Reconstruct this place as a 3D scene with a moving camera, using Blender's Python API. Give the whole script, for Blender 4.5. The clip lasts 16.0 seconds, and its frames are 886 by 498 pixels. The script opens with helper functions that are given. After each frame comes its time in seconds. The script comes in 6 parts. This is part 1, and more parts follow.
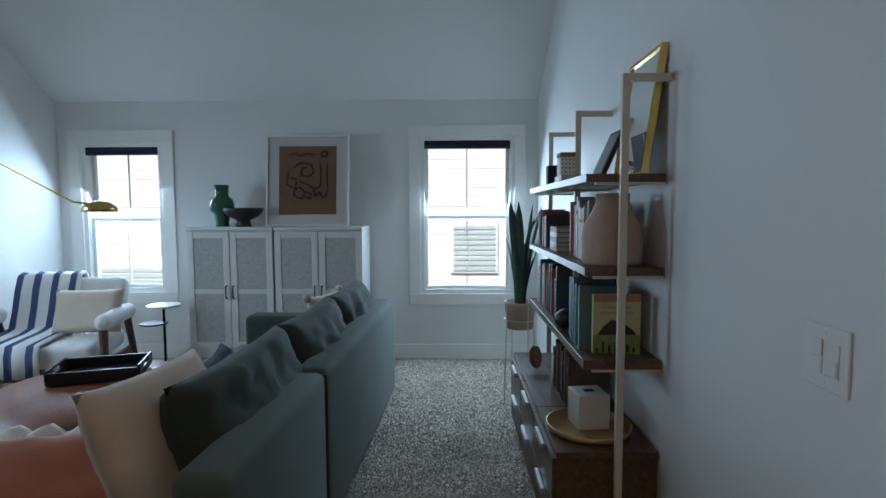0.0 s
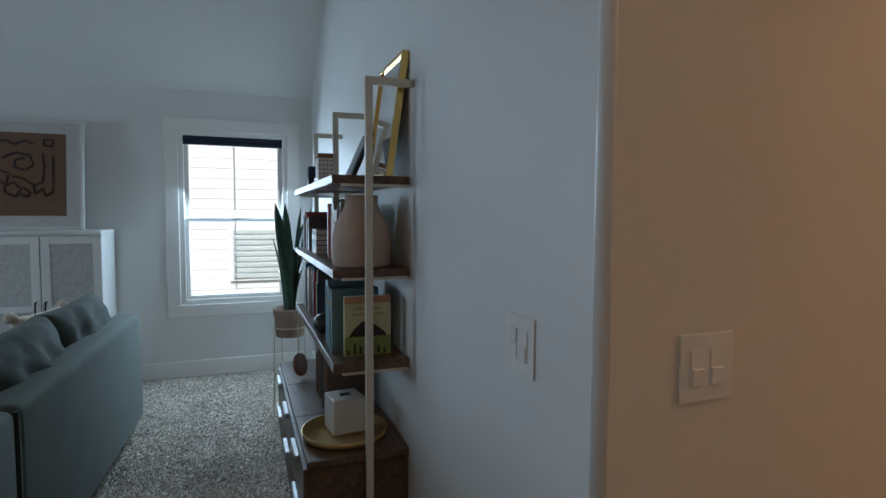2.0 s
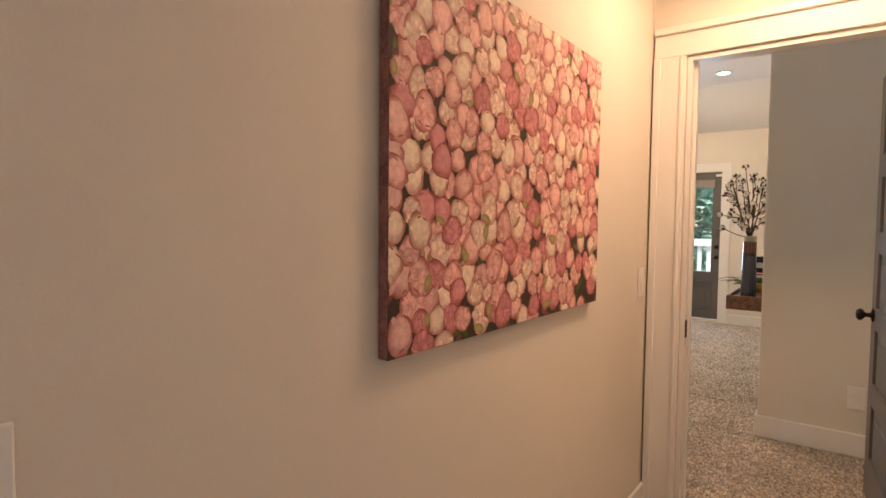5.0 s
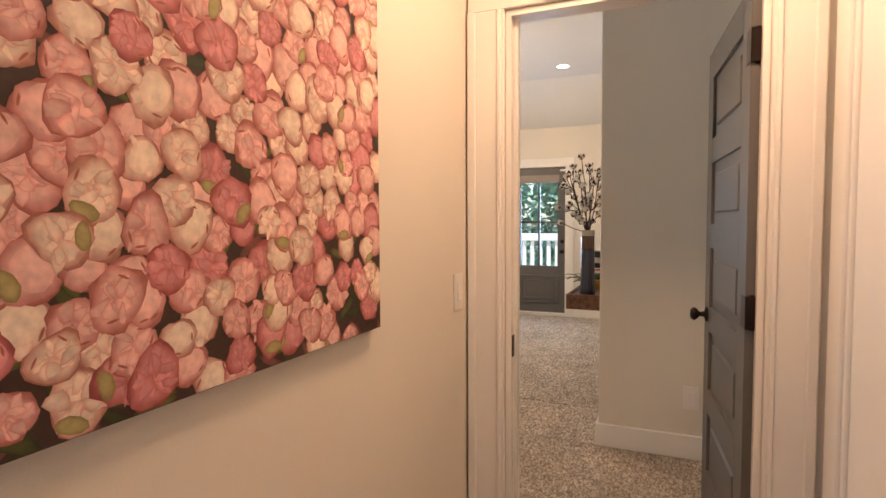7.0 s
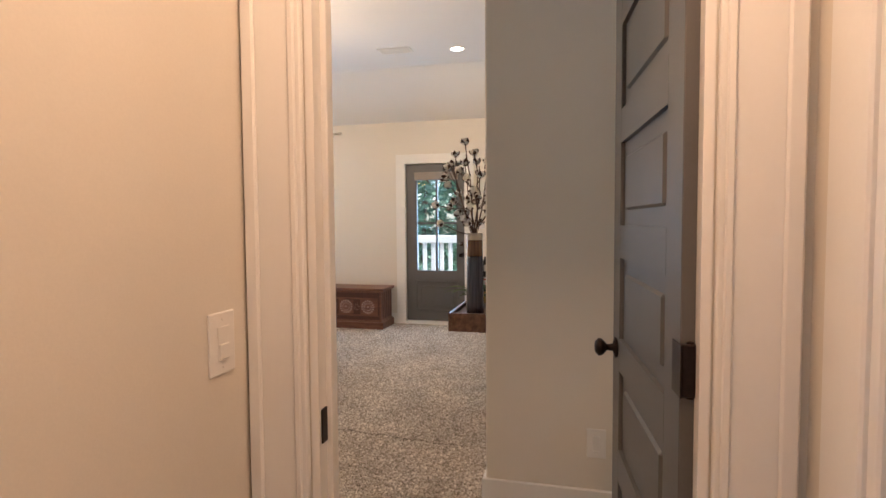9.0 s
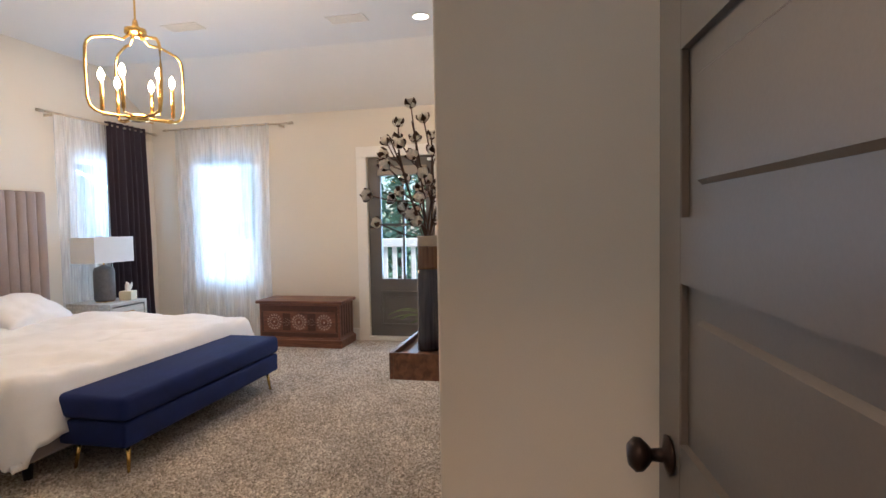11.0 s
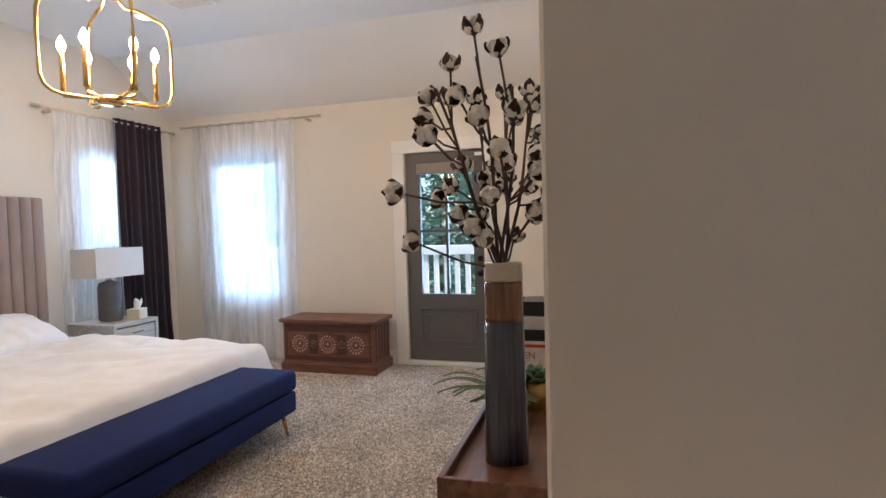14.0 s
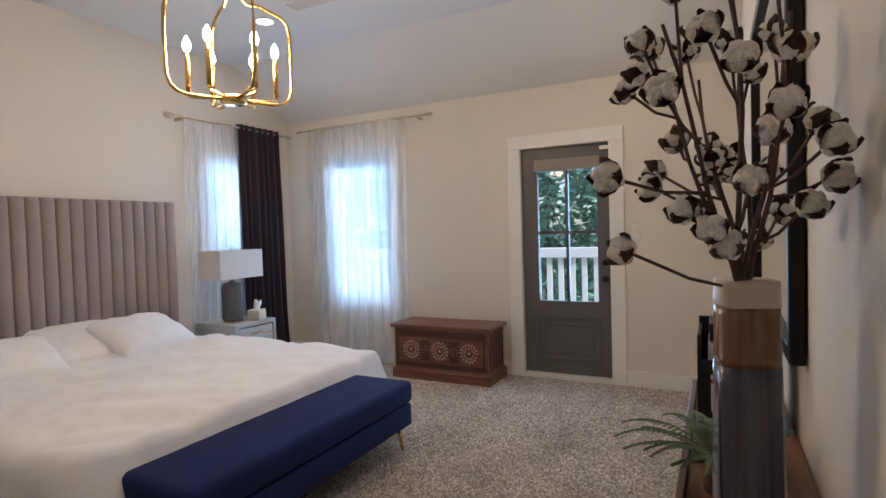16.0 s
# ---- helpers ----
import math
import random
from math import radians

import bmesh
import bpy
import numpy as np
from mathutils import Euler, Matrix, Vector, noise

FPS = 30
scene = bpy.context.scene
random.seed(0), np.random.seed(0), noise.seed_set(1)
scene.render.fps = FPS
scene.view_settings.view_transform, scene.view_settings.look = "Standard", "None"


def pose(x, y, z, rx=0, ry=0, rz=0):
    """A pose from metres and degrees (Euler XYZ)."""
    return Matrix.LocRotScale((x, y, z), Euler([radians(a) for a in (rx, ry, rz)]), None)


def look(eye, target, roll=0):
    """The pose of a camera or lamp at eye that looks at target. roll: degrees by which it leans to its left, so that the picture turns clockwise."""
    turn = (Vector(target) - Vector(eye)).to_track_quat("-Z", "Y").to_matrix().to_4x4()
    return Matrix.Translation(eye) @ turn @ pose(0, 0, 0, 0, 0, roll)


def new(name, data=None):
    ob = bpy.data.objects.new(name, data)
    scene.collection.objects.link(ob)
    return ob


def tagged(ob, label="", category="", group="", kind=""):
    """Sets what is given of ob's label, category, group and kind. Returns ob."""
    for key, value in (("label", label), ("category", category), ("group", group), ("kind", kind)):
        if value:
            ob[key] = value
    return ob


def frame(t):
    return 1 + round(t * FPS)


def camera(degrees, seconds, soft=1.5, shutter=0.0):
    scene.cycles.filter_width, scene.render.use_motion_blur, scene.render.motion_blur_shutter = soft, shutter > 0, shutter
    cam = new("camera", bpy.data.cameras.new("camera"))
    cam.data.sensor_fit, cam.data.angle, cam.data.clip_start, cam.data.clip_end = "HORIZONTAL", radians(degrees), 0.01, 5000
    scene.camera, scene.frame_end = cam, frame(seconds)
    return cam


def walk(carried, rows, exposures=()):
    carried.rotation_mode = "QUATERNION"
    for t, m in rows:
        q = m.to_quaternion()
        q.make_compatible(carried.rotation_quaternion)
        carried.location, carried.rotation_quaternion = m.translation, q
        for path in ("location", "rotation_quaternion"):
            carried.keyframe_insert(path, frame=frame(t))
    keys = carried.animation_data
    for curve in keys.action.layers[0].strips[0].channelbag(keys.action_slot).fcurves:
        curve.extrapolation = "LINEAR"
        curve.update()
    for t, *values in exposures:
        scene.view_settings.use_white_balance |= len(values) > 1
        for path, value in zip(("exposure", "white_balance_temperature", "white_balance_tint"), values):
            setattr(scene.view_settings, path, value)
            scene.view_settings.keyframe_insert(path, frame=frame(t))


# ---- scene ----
cam = camera(78.9, 16.0)
PATH = [
    (0, (-0.15, 0.031, 1.29), (-0.186, 2.025, 1.145), -0.2),
    (0.5, (-0.172, 0.058, 1.283), (0.017, 2.044, 1.143), 0.3),
    (1, (-0.16, 0.073, 1.285), (0.23, 2.03, 1.146), 0.2),
    (1.5, (-0.099, 0.072, 1.28), (0.461, 1.987, 1.145), 0.1),
    (2, (0.017, 0.058, 1.278), (0.718, 1.927, 1.151), 0.3),
    (2.5, (0.132, 0.01, 1.289), (0.969, 1.821, 1.156), -0.0),
    (3, (0.243, 0.012, 1.291), (1.207, 1.76, 1.159), -0.1),
    (3.5, (0.318, 0.015, 1.29), (1.44, 1.666, 1.159), 0.1),
    (4, (0.456, 0.049, 1.298), (1.742, 1.575, 1.169), 0.1),
    (4.2, (0.497, 0.089, 1.289), (1.867, 1.541, 1.17), 0.3),
    (6.3, (1.087, 0.091, 1.277), (2.856, 1.017, 1.171), 0.1),
    (6.5, (1.15, 0.099, 1.274), (2.942, 0.981, 1.168), -0.0),
    (7, (1.337, 0.12, 1.278), (3.174, 0.905, 1.175), -0.3),
    (7.5, (1.494, 0.137, 1.277), (3.372, 0.816, 1.171), -0.4),
    (8, (1.694, 0.123, 1.265), (3.608, 0.695, 1.163), -0.1),
    (8.5, (1.913, 0.087, 1.264), (3.843, 0.604, 1.168), -0.0),
    (9, (2.114, 0.103, 1.277), (4.052, 0.587, 1.175), -0.4),
    (9.5, (2.345, 0.127, 1.264), (4.291, 0.579, 1.167), -0.5),
    (10, (2.579, 0.118, 1.253), (4.53, 0.549, 1.156), -0.7),
    (12.5, (3.421, 0.25, 1.284), (5.374, 0.672, 1.195), -1.2),
    (13, (3.548, 0.27, 1.291), (5.494, 0.72, 1.202), -1.3),
    (13.5, (3.635, 0.325, 1.282), (5.571, 0.818, 1.199), -1.4),
    (14, (3.762, 0.423, 1.294), (5.679, 0.987, 1.212), -1.5),
    (14.5, (3.85, 0.529, 1.296), (5.743, 1.166, 1.218), -1.6),
    (15, (3.889, 0.593, 1.298), (5.758, 1.302, 1.223), -1.6),
    (15.5, (3.937, 0.634, 1.302), (5.772, 1.426, 1.229), -1.8),
    (16, (3.992, 0.659, 1.299), (5.774, 1.565, 1.233), -1.7),
]
EXPOSURES = [(0.0, 0.05, 6500, 10), (0.5, -0.2, 6500, 10), (1.0, -0.6, 6500, 10), (1.5, -0.6, 6600, 10), (2.0, 0.0, 6600, 10), (2.5, 0.5, 6600, 10), (3.0, 0.65, 6600, 10), (3.5, 0.85, 6600, 10), (4.0, 0.95, 6350, 10), (6.5, 1.02, 6050, 10), (8.0, 0.95, 5850, 10), (10.0, 0.75, 5650, 10), (12.5, 0.7, 5500, 10), (14.0, 0.6, 5450, 10), (16.0, 0.2, 5350, 10)]
walk(cam, [(t, look(eye, target, roll)) for t, eye, target, roll in PATH], EXPOSURES)

# ---- light ----
world = bpy.data.worlds.new("world")
scene.world = world
world.use_nodes = True
wn = world.node_tree
sky = wn.nodes.new("ShaderNodeTexSky")
sky.sky_type = 'NISHITA'
sky.sun_disc = False
sky.sun_elevation = radians(48)
sky.sun_rotation = radians(200)
bg = wn.nodes["Background"]
bg.inputs[1].default_value = 0.15
wn.links.new(sky.outputs[0], bg.inputs[0])


def lamp(name, kind, m, power, color, size=0.1, size_y=None, spread=None):
    data = bpy.data.lights.new(name, kind)
    data.energy, data.color = power, color
    if kind == 'AREA':
        data.shape = 'RECTANGLE'
        data.size, data.size_y = size, size_y or size
        if spread:
            data.spread = radians(spread)
    elif kind == 'SUN':
        data.angle = radians(size)
    else:
        data.shadow_soft_size = size
    ob = new(name, data)
    ob.matrix_world = m
    return ob


lamp("sun", 'SUN', look((0, 0, 10), (2.2, 6.0, 2.6)), 5.0, (1.0, 0.95, 0.88), 0.5)
DAY = (0.51, 0.75, 1.0)
lamp("window_daylight", 'AREA', look((-0.025, 4.78, 1.24), (-0.025, 2.0, -0.6)), 34, DAY, 0.75, 1.25)
lamp("window_daylight", 'AREA', look((-2.96, 4.78, 1.24), (-2.96, 2.0, -0.6)), 36, DAY, 0.75, 1.25)
# the west lamp below is fill, set at an added window out of view
lamp("window_daylight", 'AREA', look((-3.68, 2.6, 1.25), (-0.3, 2.6, -0.6)), 28, DAY, 0.75, 1.2)
lamp("window_daylight", 'AREA', look((8.66, 3.86, 1.35), (0, 3.6, 0.8)), 26, DAY, 0.70, 1.35)
lamp("window_daylight", 'AREA', look((7.80, 4.97, 1.58), (7.5, 0, 0.8)), 12, DAY, 0.60, 0.75)
lamp("window_daylight", 'AREA', look((8.62, 1.785, 1.23), (0, 1.785, 0.8)), 10, DAY, 0.48, 1.05)
WARM = (1.0, 0.59, 0.33)
lamp("hall_light_glow", 'AREA', look((2.6, 0.2, 2.425), (2.6, 0.2, 0)), 9.5, WARM, 0.3)
lamp("loft_light_glow", 'AREA', look((-0.86, -1.2, 2.94), (-0.86, -1.2, 0)), 6, WARM, 0.14)
CAN = (1.0, 0.70, 0.45)
lamp("can_light_glow", 'AREA', look((7.33, 1.25, 2.945), (7.33, 1.25, 0)), 4.5, CAN, 0.13)
lamp("can_light_glow", 'AREA', look((7.15, 3.75, 2.945), (7.15, 3.75, 0)), 5, CAN, 0.13)
lamp("can_light_glow", 'AREA', look((5.2, 1.25, 2.945), (5.2, 1.25, 0)), 1.8, CAN, 0.13)

# ---- materials ----
MATS = {}


def mat(name, color, rough=0.6, metal=0.0, vary=0.12, scale=8.0, fine=120.0, bump=0.15, sheen=0.0, coat=0.0, per_object=0.0, subsurface=0.0):
    """A plain surface with variation at two scales and fine relief."""
    if name in MATS:
        return MATS[name]
    m = bpy.data.materials.new(name)
    m.use_nodes = True
    nt = m.node_tree
    b = nt.nodes["Principled BSDF"]
    co = nt.nodes.new("ShaderNodeTexCoord")
    n1 = nt.nodes.new("ShaderNodeTexNoise")
    n1.inputs["Scale"].default_value = scale
    n1.inputs["Detail"].default_value = 4
    n2 = nt.nodes.new("ShaderNodeTexNoise")
    n2.inputs["Scale"].default_value = fine
    n2.inputs["Detail"].default_value = 3
    nt.links.new(co.outputs["Object"], n1.inputs["Vector"])
    nt.links.new(co.outputs["Object"], n2.inputs["Vector"])
    add = nt.nodes.new("ShaderNodeMath")
    add.operation = 'ADD'
    nt.links.new(n1.outputs["Fac"], add.inputs[0])
    nt.links.new(n2.outputs["Fac"], add.inputs[1])
    mr = nt.nodes.new("ShaderNodeMapRange")
    mr.inputs["From Min"].default_value, mr.inputs["From Max"].default_value = 0.6, 1.4
    mr.inputs["To Min"].default_value, mr.inputs["To Max"].default_value = 1 - vary, 1 + vary
    nt.links.new(add.outputs[0], mr.inputs["Value"])
    mx = nt.nodes.new("ShaderNodeVectorMath")
    mx.operation = 'SCALE'
    mx.inputs[0].default_value = color
    nt.links.new(mr.outputs[0], mx.inputs["Scale"])
    last = mx.outputs[0]
    if per_object:
        oi = nt.nodes.new("ShaderNodeObjectInfo")
        hs = nt.nodes.new("ShaderNodeHueSaturation")
        m2 = nt.nodes.new("ShaderNodeMapRange")
        m2.inputs["To Min"].default_value, m2.inputs["To Max"].default_value = 1 - per_object, 1 + per_object
        nt.links.new(oi.outputs["Random"], m2.inputs["Value"])
        nt.links.new(m2.outputs[0], hs.inputs["Value"])
        nt.links.new(last, hs.inputs["Color"])
        last = hs.outputs[0]
    nt.links.new(last, b.inputs["Base Color"])
    b.inputs["Roughness"].default_value = rough
    b.inputs["Metallic"].default_value = metal
    b.inputs["Sheen Weight"].default_value = sheen
    b.inputs["Coat Weight"].default_value = coat
    if subsurface:
        b.inputs["Subsurface Weight"].default_value = subsurface
        b.inputs["Subsurface Radius"].default_value = (0.02, 0.015, 0.01)
    if bump:
        bp = nt.nodes.new("ShaderNodeBump")
        bp.inputs["Strength"].default_value = bump
        bp.inputs["Distance"].default_value = 0.004
        nt.links.new(add.outputs[0], bp.inputs["Height"])
        nt.links.new(bp.outputs[0], b.inputs["Normal"])
    MATS[name] = m
    return m


def wood(name, dark, light, rough=0.45, scale=2.2, axis=1):
    """Timber with long grain along one axis."""
    m = bpy.data.materials.new(name)
    m.use_nodes = True
    nt = m.node_tree
    b = nt.nodes["Principled BSDF"]
    co = nt.nodes.new("ShaderNodeTexCoord")
    mp = nt.nodes.new("ShaderNodeMapping")
    s = [26.0, 26.0, 26.0]
    s[axis] = scale
    mp.inputs["Scale"].default_value = s
    n = nt.nodes.new("ShaderNodeTexNoise")
    n.inputs["Scale"].default_value = 1.6
    n.inputs["Detail"].default_value = 8
    n.inputs["Distortion"].default_value = 0.8
    cr = nt.nodes.new("ShaderNodeValToRGB")
    cr.color_ramp.elements[0].position, cr.color_ramp.elements[1].position = 0.3, 0.72
    cr.color_ramp.elements[0].color, cr.color_ramp.elements[1].color = (*dark, 1), (*light, 1)
    bp = nt.nodes.new("ShaderNodeBump")
    bp.inputs["Strength"].default_value, bp.inputs["Distance"].default_value = 0.15, 0.002
    nt.links.new(co.outputs["Object"], mp.inputs["Vector"])
    nt.links.new(mp.outputs[0], n.inputs["Vector"])
    nt.links.new(n.outputs["Fac"], cr.inputs["Fac"])
    nt.links.new(cr.outputs[0], b.inputs["Base Color"])
    nt.links.new(n.outputs["Fac"], bp.inputs["Height"])
    nt.links.new(bp.outputs[0], b.inputs["Normal"])
    b.inputs["Roughness"].default_value = rough
    return m


def carpet(name):
    m = bpy.data.materials.new(name)
    m.use_nodes = True
    nt = m.node_tree
    b = nt.nodes["Principled BSDF"]
    co = nt.nodes.new("ShaderNodeTexCoord")
    v = nt.nodes.new("ShaderNodeTexNoise")
    v.inputs["Scale"].default_value, v.inputs["Detail"].default_value, v.inputs["Roughness"].default_value = 115, 3, 0.6
    big = nt.nodes.new("ShaderNodeTexNoise")
    big.inputs["Scale"].default_value, big.inputs["Detail"].default_value = 3.5, 4
    cr = nt.nodes.new("ShaderNodeValToRGB")
    e = cr.color_ramp.elements
    e[0].position, e[0].color = 0.34, (0.11, 0.088, 0.068, 1)
    e[1].position, e[1].color = 0.64, (0.80, 0.71, 0.60, 1)
    mid = e.new(0.48)
    mid.color = (0.36, 0.31, 0.26, 1)
    mr = nt.nodes.new("ShaderNodeMapRange")
    mr.inputs["From Min"].default_value, mr.inputs["From Max"].default_value = 0.3, 0.7
    mr.inputs["To Min"].default_value, mr.inputs["To Max"].default_value = 0.82, 1.15
    sc = nt.nodes.new("ShaderNodeVectorMath")
    sc.operation = 'SCALE'
    bp = nt.nodes.new("ShaderNodeBump")
    bp.inputs["Strength"].default_value, bp.inputs["Distance"].default_value = 0.9, 0.012
    nt.links.new(co.outputs["Object"], v.inputs["Vector"])
    nt.links.new(co.outputs["Object"], big.inputs["Vector"])
    nt.links.new(v.outputs["Fac"], cr.inputs["Fac"])
    nt.links.new(big.outputs["Fac"], mr.inputs["Value"])
    nt.links.new(cr.outputs[0], sc.inputs[0])
    nt.links.new(mr.outputs[0], sc.inputs["Scale"])
    nt.links.new(sc.outputs[0], b.inputs["Base Color"])
    nt.links.new(v.outputs["Fac"], bp.inputs["Height"])
    nt.links.new(bp.outputs[0], b.inputs["Normal"])
    b.inputs["Roughness"].default_value = 1.0
    b.inputs["Specular IOR Level"].default_value = 0.1
    return m


def glow(name, color, strength):
    m = bpy.data.materials.new(name)
    m.use_nodes = True
    b = m.node_tree.nodes["Principled BSDF"]
    b.inputs["Base Color"].default_value = (*color, 1)
    b.inputs["Emission Color"].default_value = (*color, 1)
    b.inputs["Emission Strength"].default_value = strength
    return m


def glass(name, color=(1, 1, 1), rough=0.0, thin=True):
    m = bpy.data.materials.new(name)
    m.use_nodes = True
    nt = m.node_tree
    b = nt.nodes["Principled BSDF"]
    if thin:
        out = nt.nodes["Material Output"]
        tr = nt.nodes.new("ShaderNodeBsdfTransparent")
        gl = nt.nodes.new("ShaderNodeBsdfGlossy")
        gl.inputs["Roughness"].default_value = 0.02
        fr = nt.nodes.new("ShaderNodeFresnel")
        fr.inputs["IOR"].default_value = 1.45
        mx = nt.nodes.new("ShaderNodeMixShader")
        tr.inputs[0].default_value = (*color, 1)
        nt.links.new(fr.outputs[0], mx.inputs[0])
        nt.links.new(tr.outputs[0], mx.inputs[1])
        nt.links.new(gl.outputs[0], mx.inputs[2])
        nt.links.new(mx.outputs[0], out.inputs[0])
    else:
        b.inputs["Base Color"].default_value = (*color, 1)
        b.inputs["Roughness"].default_value = rough
        b.inputs["Transmission Weight"].default_value = 1.0
    return m


def sheer(name):
    m = bpy.data.materials.new(name)
    m.use_nodes = True
    nt = m.node_tree
    out = nt.nodes["Material Output"]
    co = nt.nodes.new("ShaderNodeTexCoord")
    n = nt.nodes.new("ShaderNodeTexNoise")
    mp = nt.nodes.new("ShaderNodeMapping")
    mp.inputs["Scale"].default_value = (14, 14, 0.8)
    nt.links.new(co.outputs["Object"], mp.inputs["Vector"])
    nt.links.new(mp.outputs[0], n.inputs["Vector"])
    mr = nt.nodes.new("ShaderNodeMapRange")
    mr.inputs["To Min"].default_value, mr.inputs["To Max"].default_value = 0.30, 0.72
    nt.links.new(n.outputs["Fac"], mr.inputs["Value"])
    tp = nt.nodes.new("ShaderNodeBsdfTransparent")
    df = nt.nodes.new("ShaderNodeBsdfDiffuse")
    df.inputs[0].default_value = (0.86, 0.86, 0.86, 1)
    tl = nt.nodes.new("ShaderNodeBsdfTranslucent")
    tl.inputs[0].default_value = (0.9, 0.9, 0.9, 1)
    m1 = nt.nodes.new("ShaderNodeMixShader")
    m1.inputs[0].default_value = 0.5
    m2 = nt.nodes.new("ShaderNodeMixShader")
    nt.links.new(df.outputs[0], m1.inputs[1])
    nt.links.new(tl.outputs[0], m1.inputs[2])
    nt.links.new(mr.outputs[0], m2.inputs[0])
    nt.links.new(tp.outputs[0], m2.inputs[1])
    nt.links.new(m1.outputs[0], m2.inputs[2])
    nt.links.new(m2.outputs[0], out.inputs[0])
    return m


def print_ink(name):
    """Ink on canvas: the printed colours with a fine weave."""
    m = bpy.data.materials.new(name)
    m.use_nodes = True
    nt = m.node_tree
    b = nt.nodes["Principled BSDF"]
    at = nt.nodes.new("ShaderNodeVertexColor")
    at.layer_name = "print"
    co = nt.nodes.new("ShaderNodeTexCoord")
    n = nt.nodes.new("ShaderNodeTexNoise")
    n.inputs["Scale"].default_value, n.inputs["Detail"].default_value = 70.0, 5.0
    nt.links.new(co.outputs["Object"], n.inputs["Vector"])
    mr = nt.nodes.new("ShaderNodeMapRange")
    mr.inputs["From Min"].default_value, mr.inputs["From Max"].default_value = 0.3, 0.7
    mr.inputs["To Min"].default_value, mr.inputs["To Max"].default_value = 0.80, 1.12
    nt.links.new(n.outputs["Fac"], mr.inputs["Value"])
    sc = nt.nodes.new("ShaderNodeVectorMath")
    sc.operation = 'SCALE'
    nt.links.new(at.outputs["Color"], sc.inputs[0])
    nt.links.new(mr.outputs[0], sc.inputs["Scale"])
    nt.links.new(sc.outputs[0], b.inputs["Base Color"])
    b.inputs["Roughness"].default_value = 0.7
    return m


def stripes(name, c1, c2, axis, scale, width=0.35):
    """Woven cloth with bands."""
    m = bpy.data.materials.new(name)
    m.use_nodes = True
    nt = m.node_tree
    b = nt.nodes["Principled BSDF"]
    co = nt.nodes.new("ShaderNodeTexCoord")
    sp = nt.nodes.new("ShaderNodeSeparateXYZ")
    nt.links.new(co.outputs["Object"], sp.inputs[0])
    mu = nt.nodes.new("ShaderNodeMath")
    mu.operation = 'MULTIPLY'
    mu.inputs[1].default_value = scale
    nt.links.new(sp.outputs[axis], mu.inputs[0])
    fr = nt.nodes.new("ShaderNodeMath")
    fr.operation = 'FRACT'
    nt.links.new(mu.outputs[0], fr.inputs[0])
    cr = nt.nodes.new("ShaderNodeValToRGB")
    cr.color_ramp.interpolation = 'LINEAR'
    e = cr.color_ramp.elements
    e[0].position, e[0].color = width, (*c1, 1)
    e[1].position, e[1].color = width + 0.05, (*c2, 1)
    nt.links.new(fr.outputs[0], cr.inputs[0])
    nt.links.new(cr.outputs[0], b.inputs["Base Color"])
    n = nt.nodes.new("ShaderNodeTexNoise")
    n.inputs["Scale"].default_value = 160
    bp = nt.nodes.new("ShaderNodeBump")
    bp.inputs["Strength"].default_value, bp.inputs["Distance"].default_value = 0.4, 0.003
    nt.links.new(co.outputs["Object"], n.inputs["Vector"])
    nt.links.new(n.outputs["Fac"], bp.inputs["Height"])
    nt.links.new(bp.outputs[0], b.inputs["Normal"])
    b.inputs["Roughness"].default_value = 0.9
    return m


wall_paint = mat("wall_paint", (0.72, 0.67, 0.585), 0.75, vary=0.03, scale=1.5, fine=220, bump=0.06)
living_paint = mat("living_paint", (0.74, 0.73, 0.71), 0.55, vary=0.03, scale=1.5, fine=220, bump=0.06)
corner_paint = mat("corner_paint", (0.74, 0.72, 0.69), 0.32, vary=0.03, scale=1.5, fine=220, bump=0.03)
ceiling_paint = mat("ceiling_paint", (0.76, 0.75, 0.73), 0.8, vary=0.03, scale=1.5, fine=200, bump=0.08)
trim_paint = mat("trim_paint", (0.80, 0.78, 0.74), 0.35, vary=0.012, fine=90, bump=0.01)
door_paint = mat("grey_door_paint", (0.115, 0.11, 0.105), 0.42, vary=0.06, fine=150, bump=0.04)
carpet_mat = carpet("shag_carpet")
black_metal = mat("black_metal", (0.015, 0.013, 0.013), 0.4, 0.6, vary=0.2, bump=0.03)
bronze = mat("oil_rubbed_bronze", (0.03, 0.02, 0.018), 0.38, 0.8, vary=0.25, bump=0.04)
brass = mat("polished_brass", (0.72, 0.48, 0.16), 0.22, 1.0, vary=0.1, bump=0.02)
cream_metal = mat("cream_metal", (0.62, 0.56, 0.46), 0.45, 0.0, vary=0.05, bump=0.02)
white_plastic = mat("white_plastic", (0.78, 0.76, 0.72), 0.35, vary=0.02, bump=0.0)
walnut = wood("walnut", (0.06, 0.032, 0.018), (0.17, 0.095, 0.055), 0.4)
walnut_x = wood("walnut_long", (0.10, 0.042, 0.022), (0.24, 0.115, 0.06), 0.35, axis=0)
chest_wood = wood("carved_chest_wood", (0.09, 0.032, 0.018), (0.23, 0.095, 0.05), 0.45, axis=1)
white_wood = mat("white_cabinet_paint", (0.74, 0.73, 0.70), 0.45, vary=0.03, bump=0.03)
cane = mat("woven_cane", (0.50, 0.49, 0.47), 0.8, vary=0.25, scale=60, fine=260, bump=0.5)
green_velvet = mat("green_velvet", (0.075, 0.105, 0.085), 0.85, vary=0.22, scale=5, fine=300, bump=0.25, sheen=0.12)
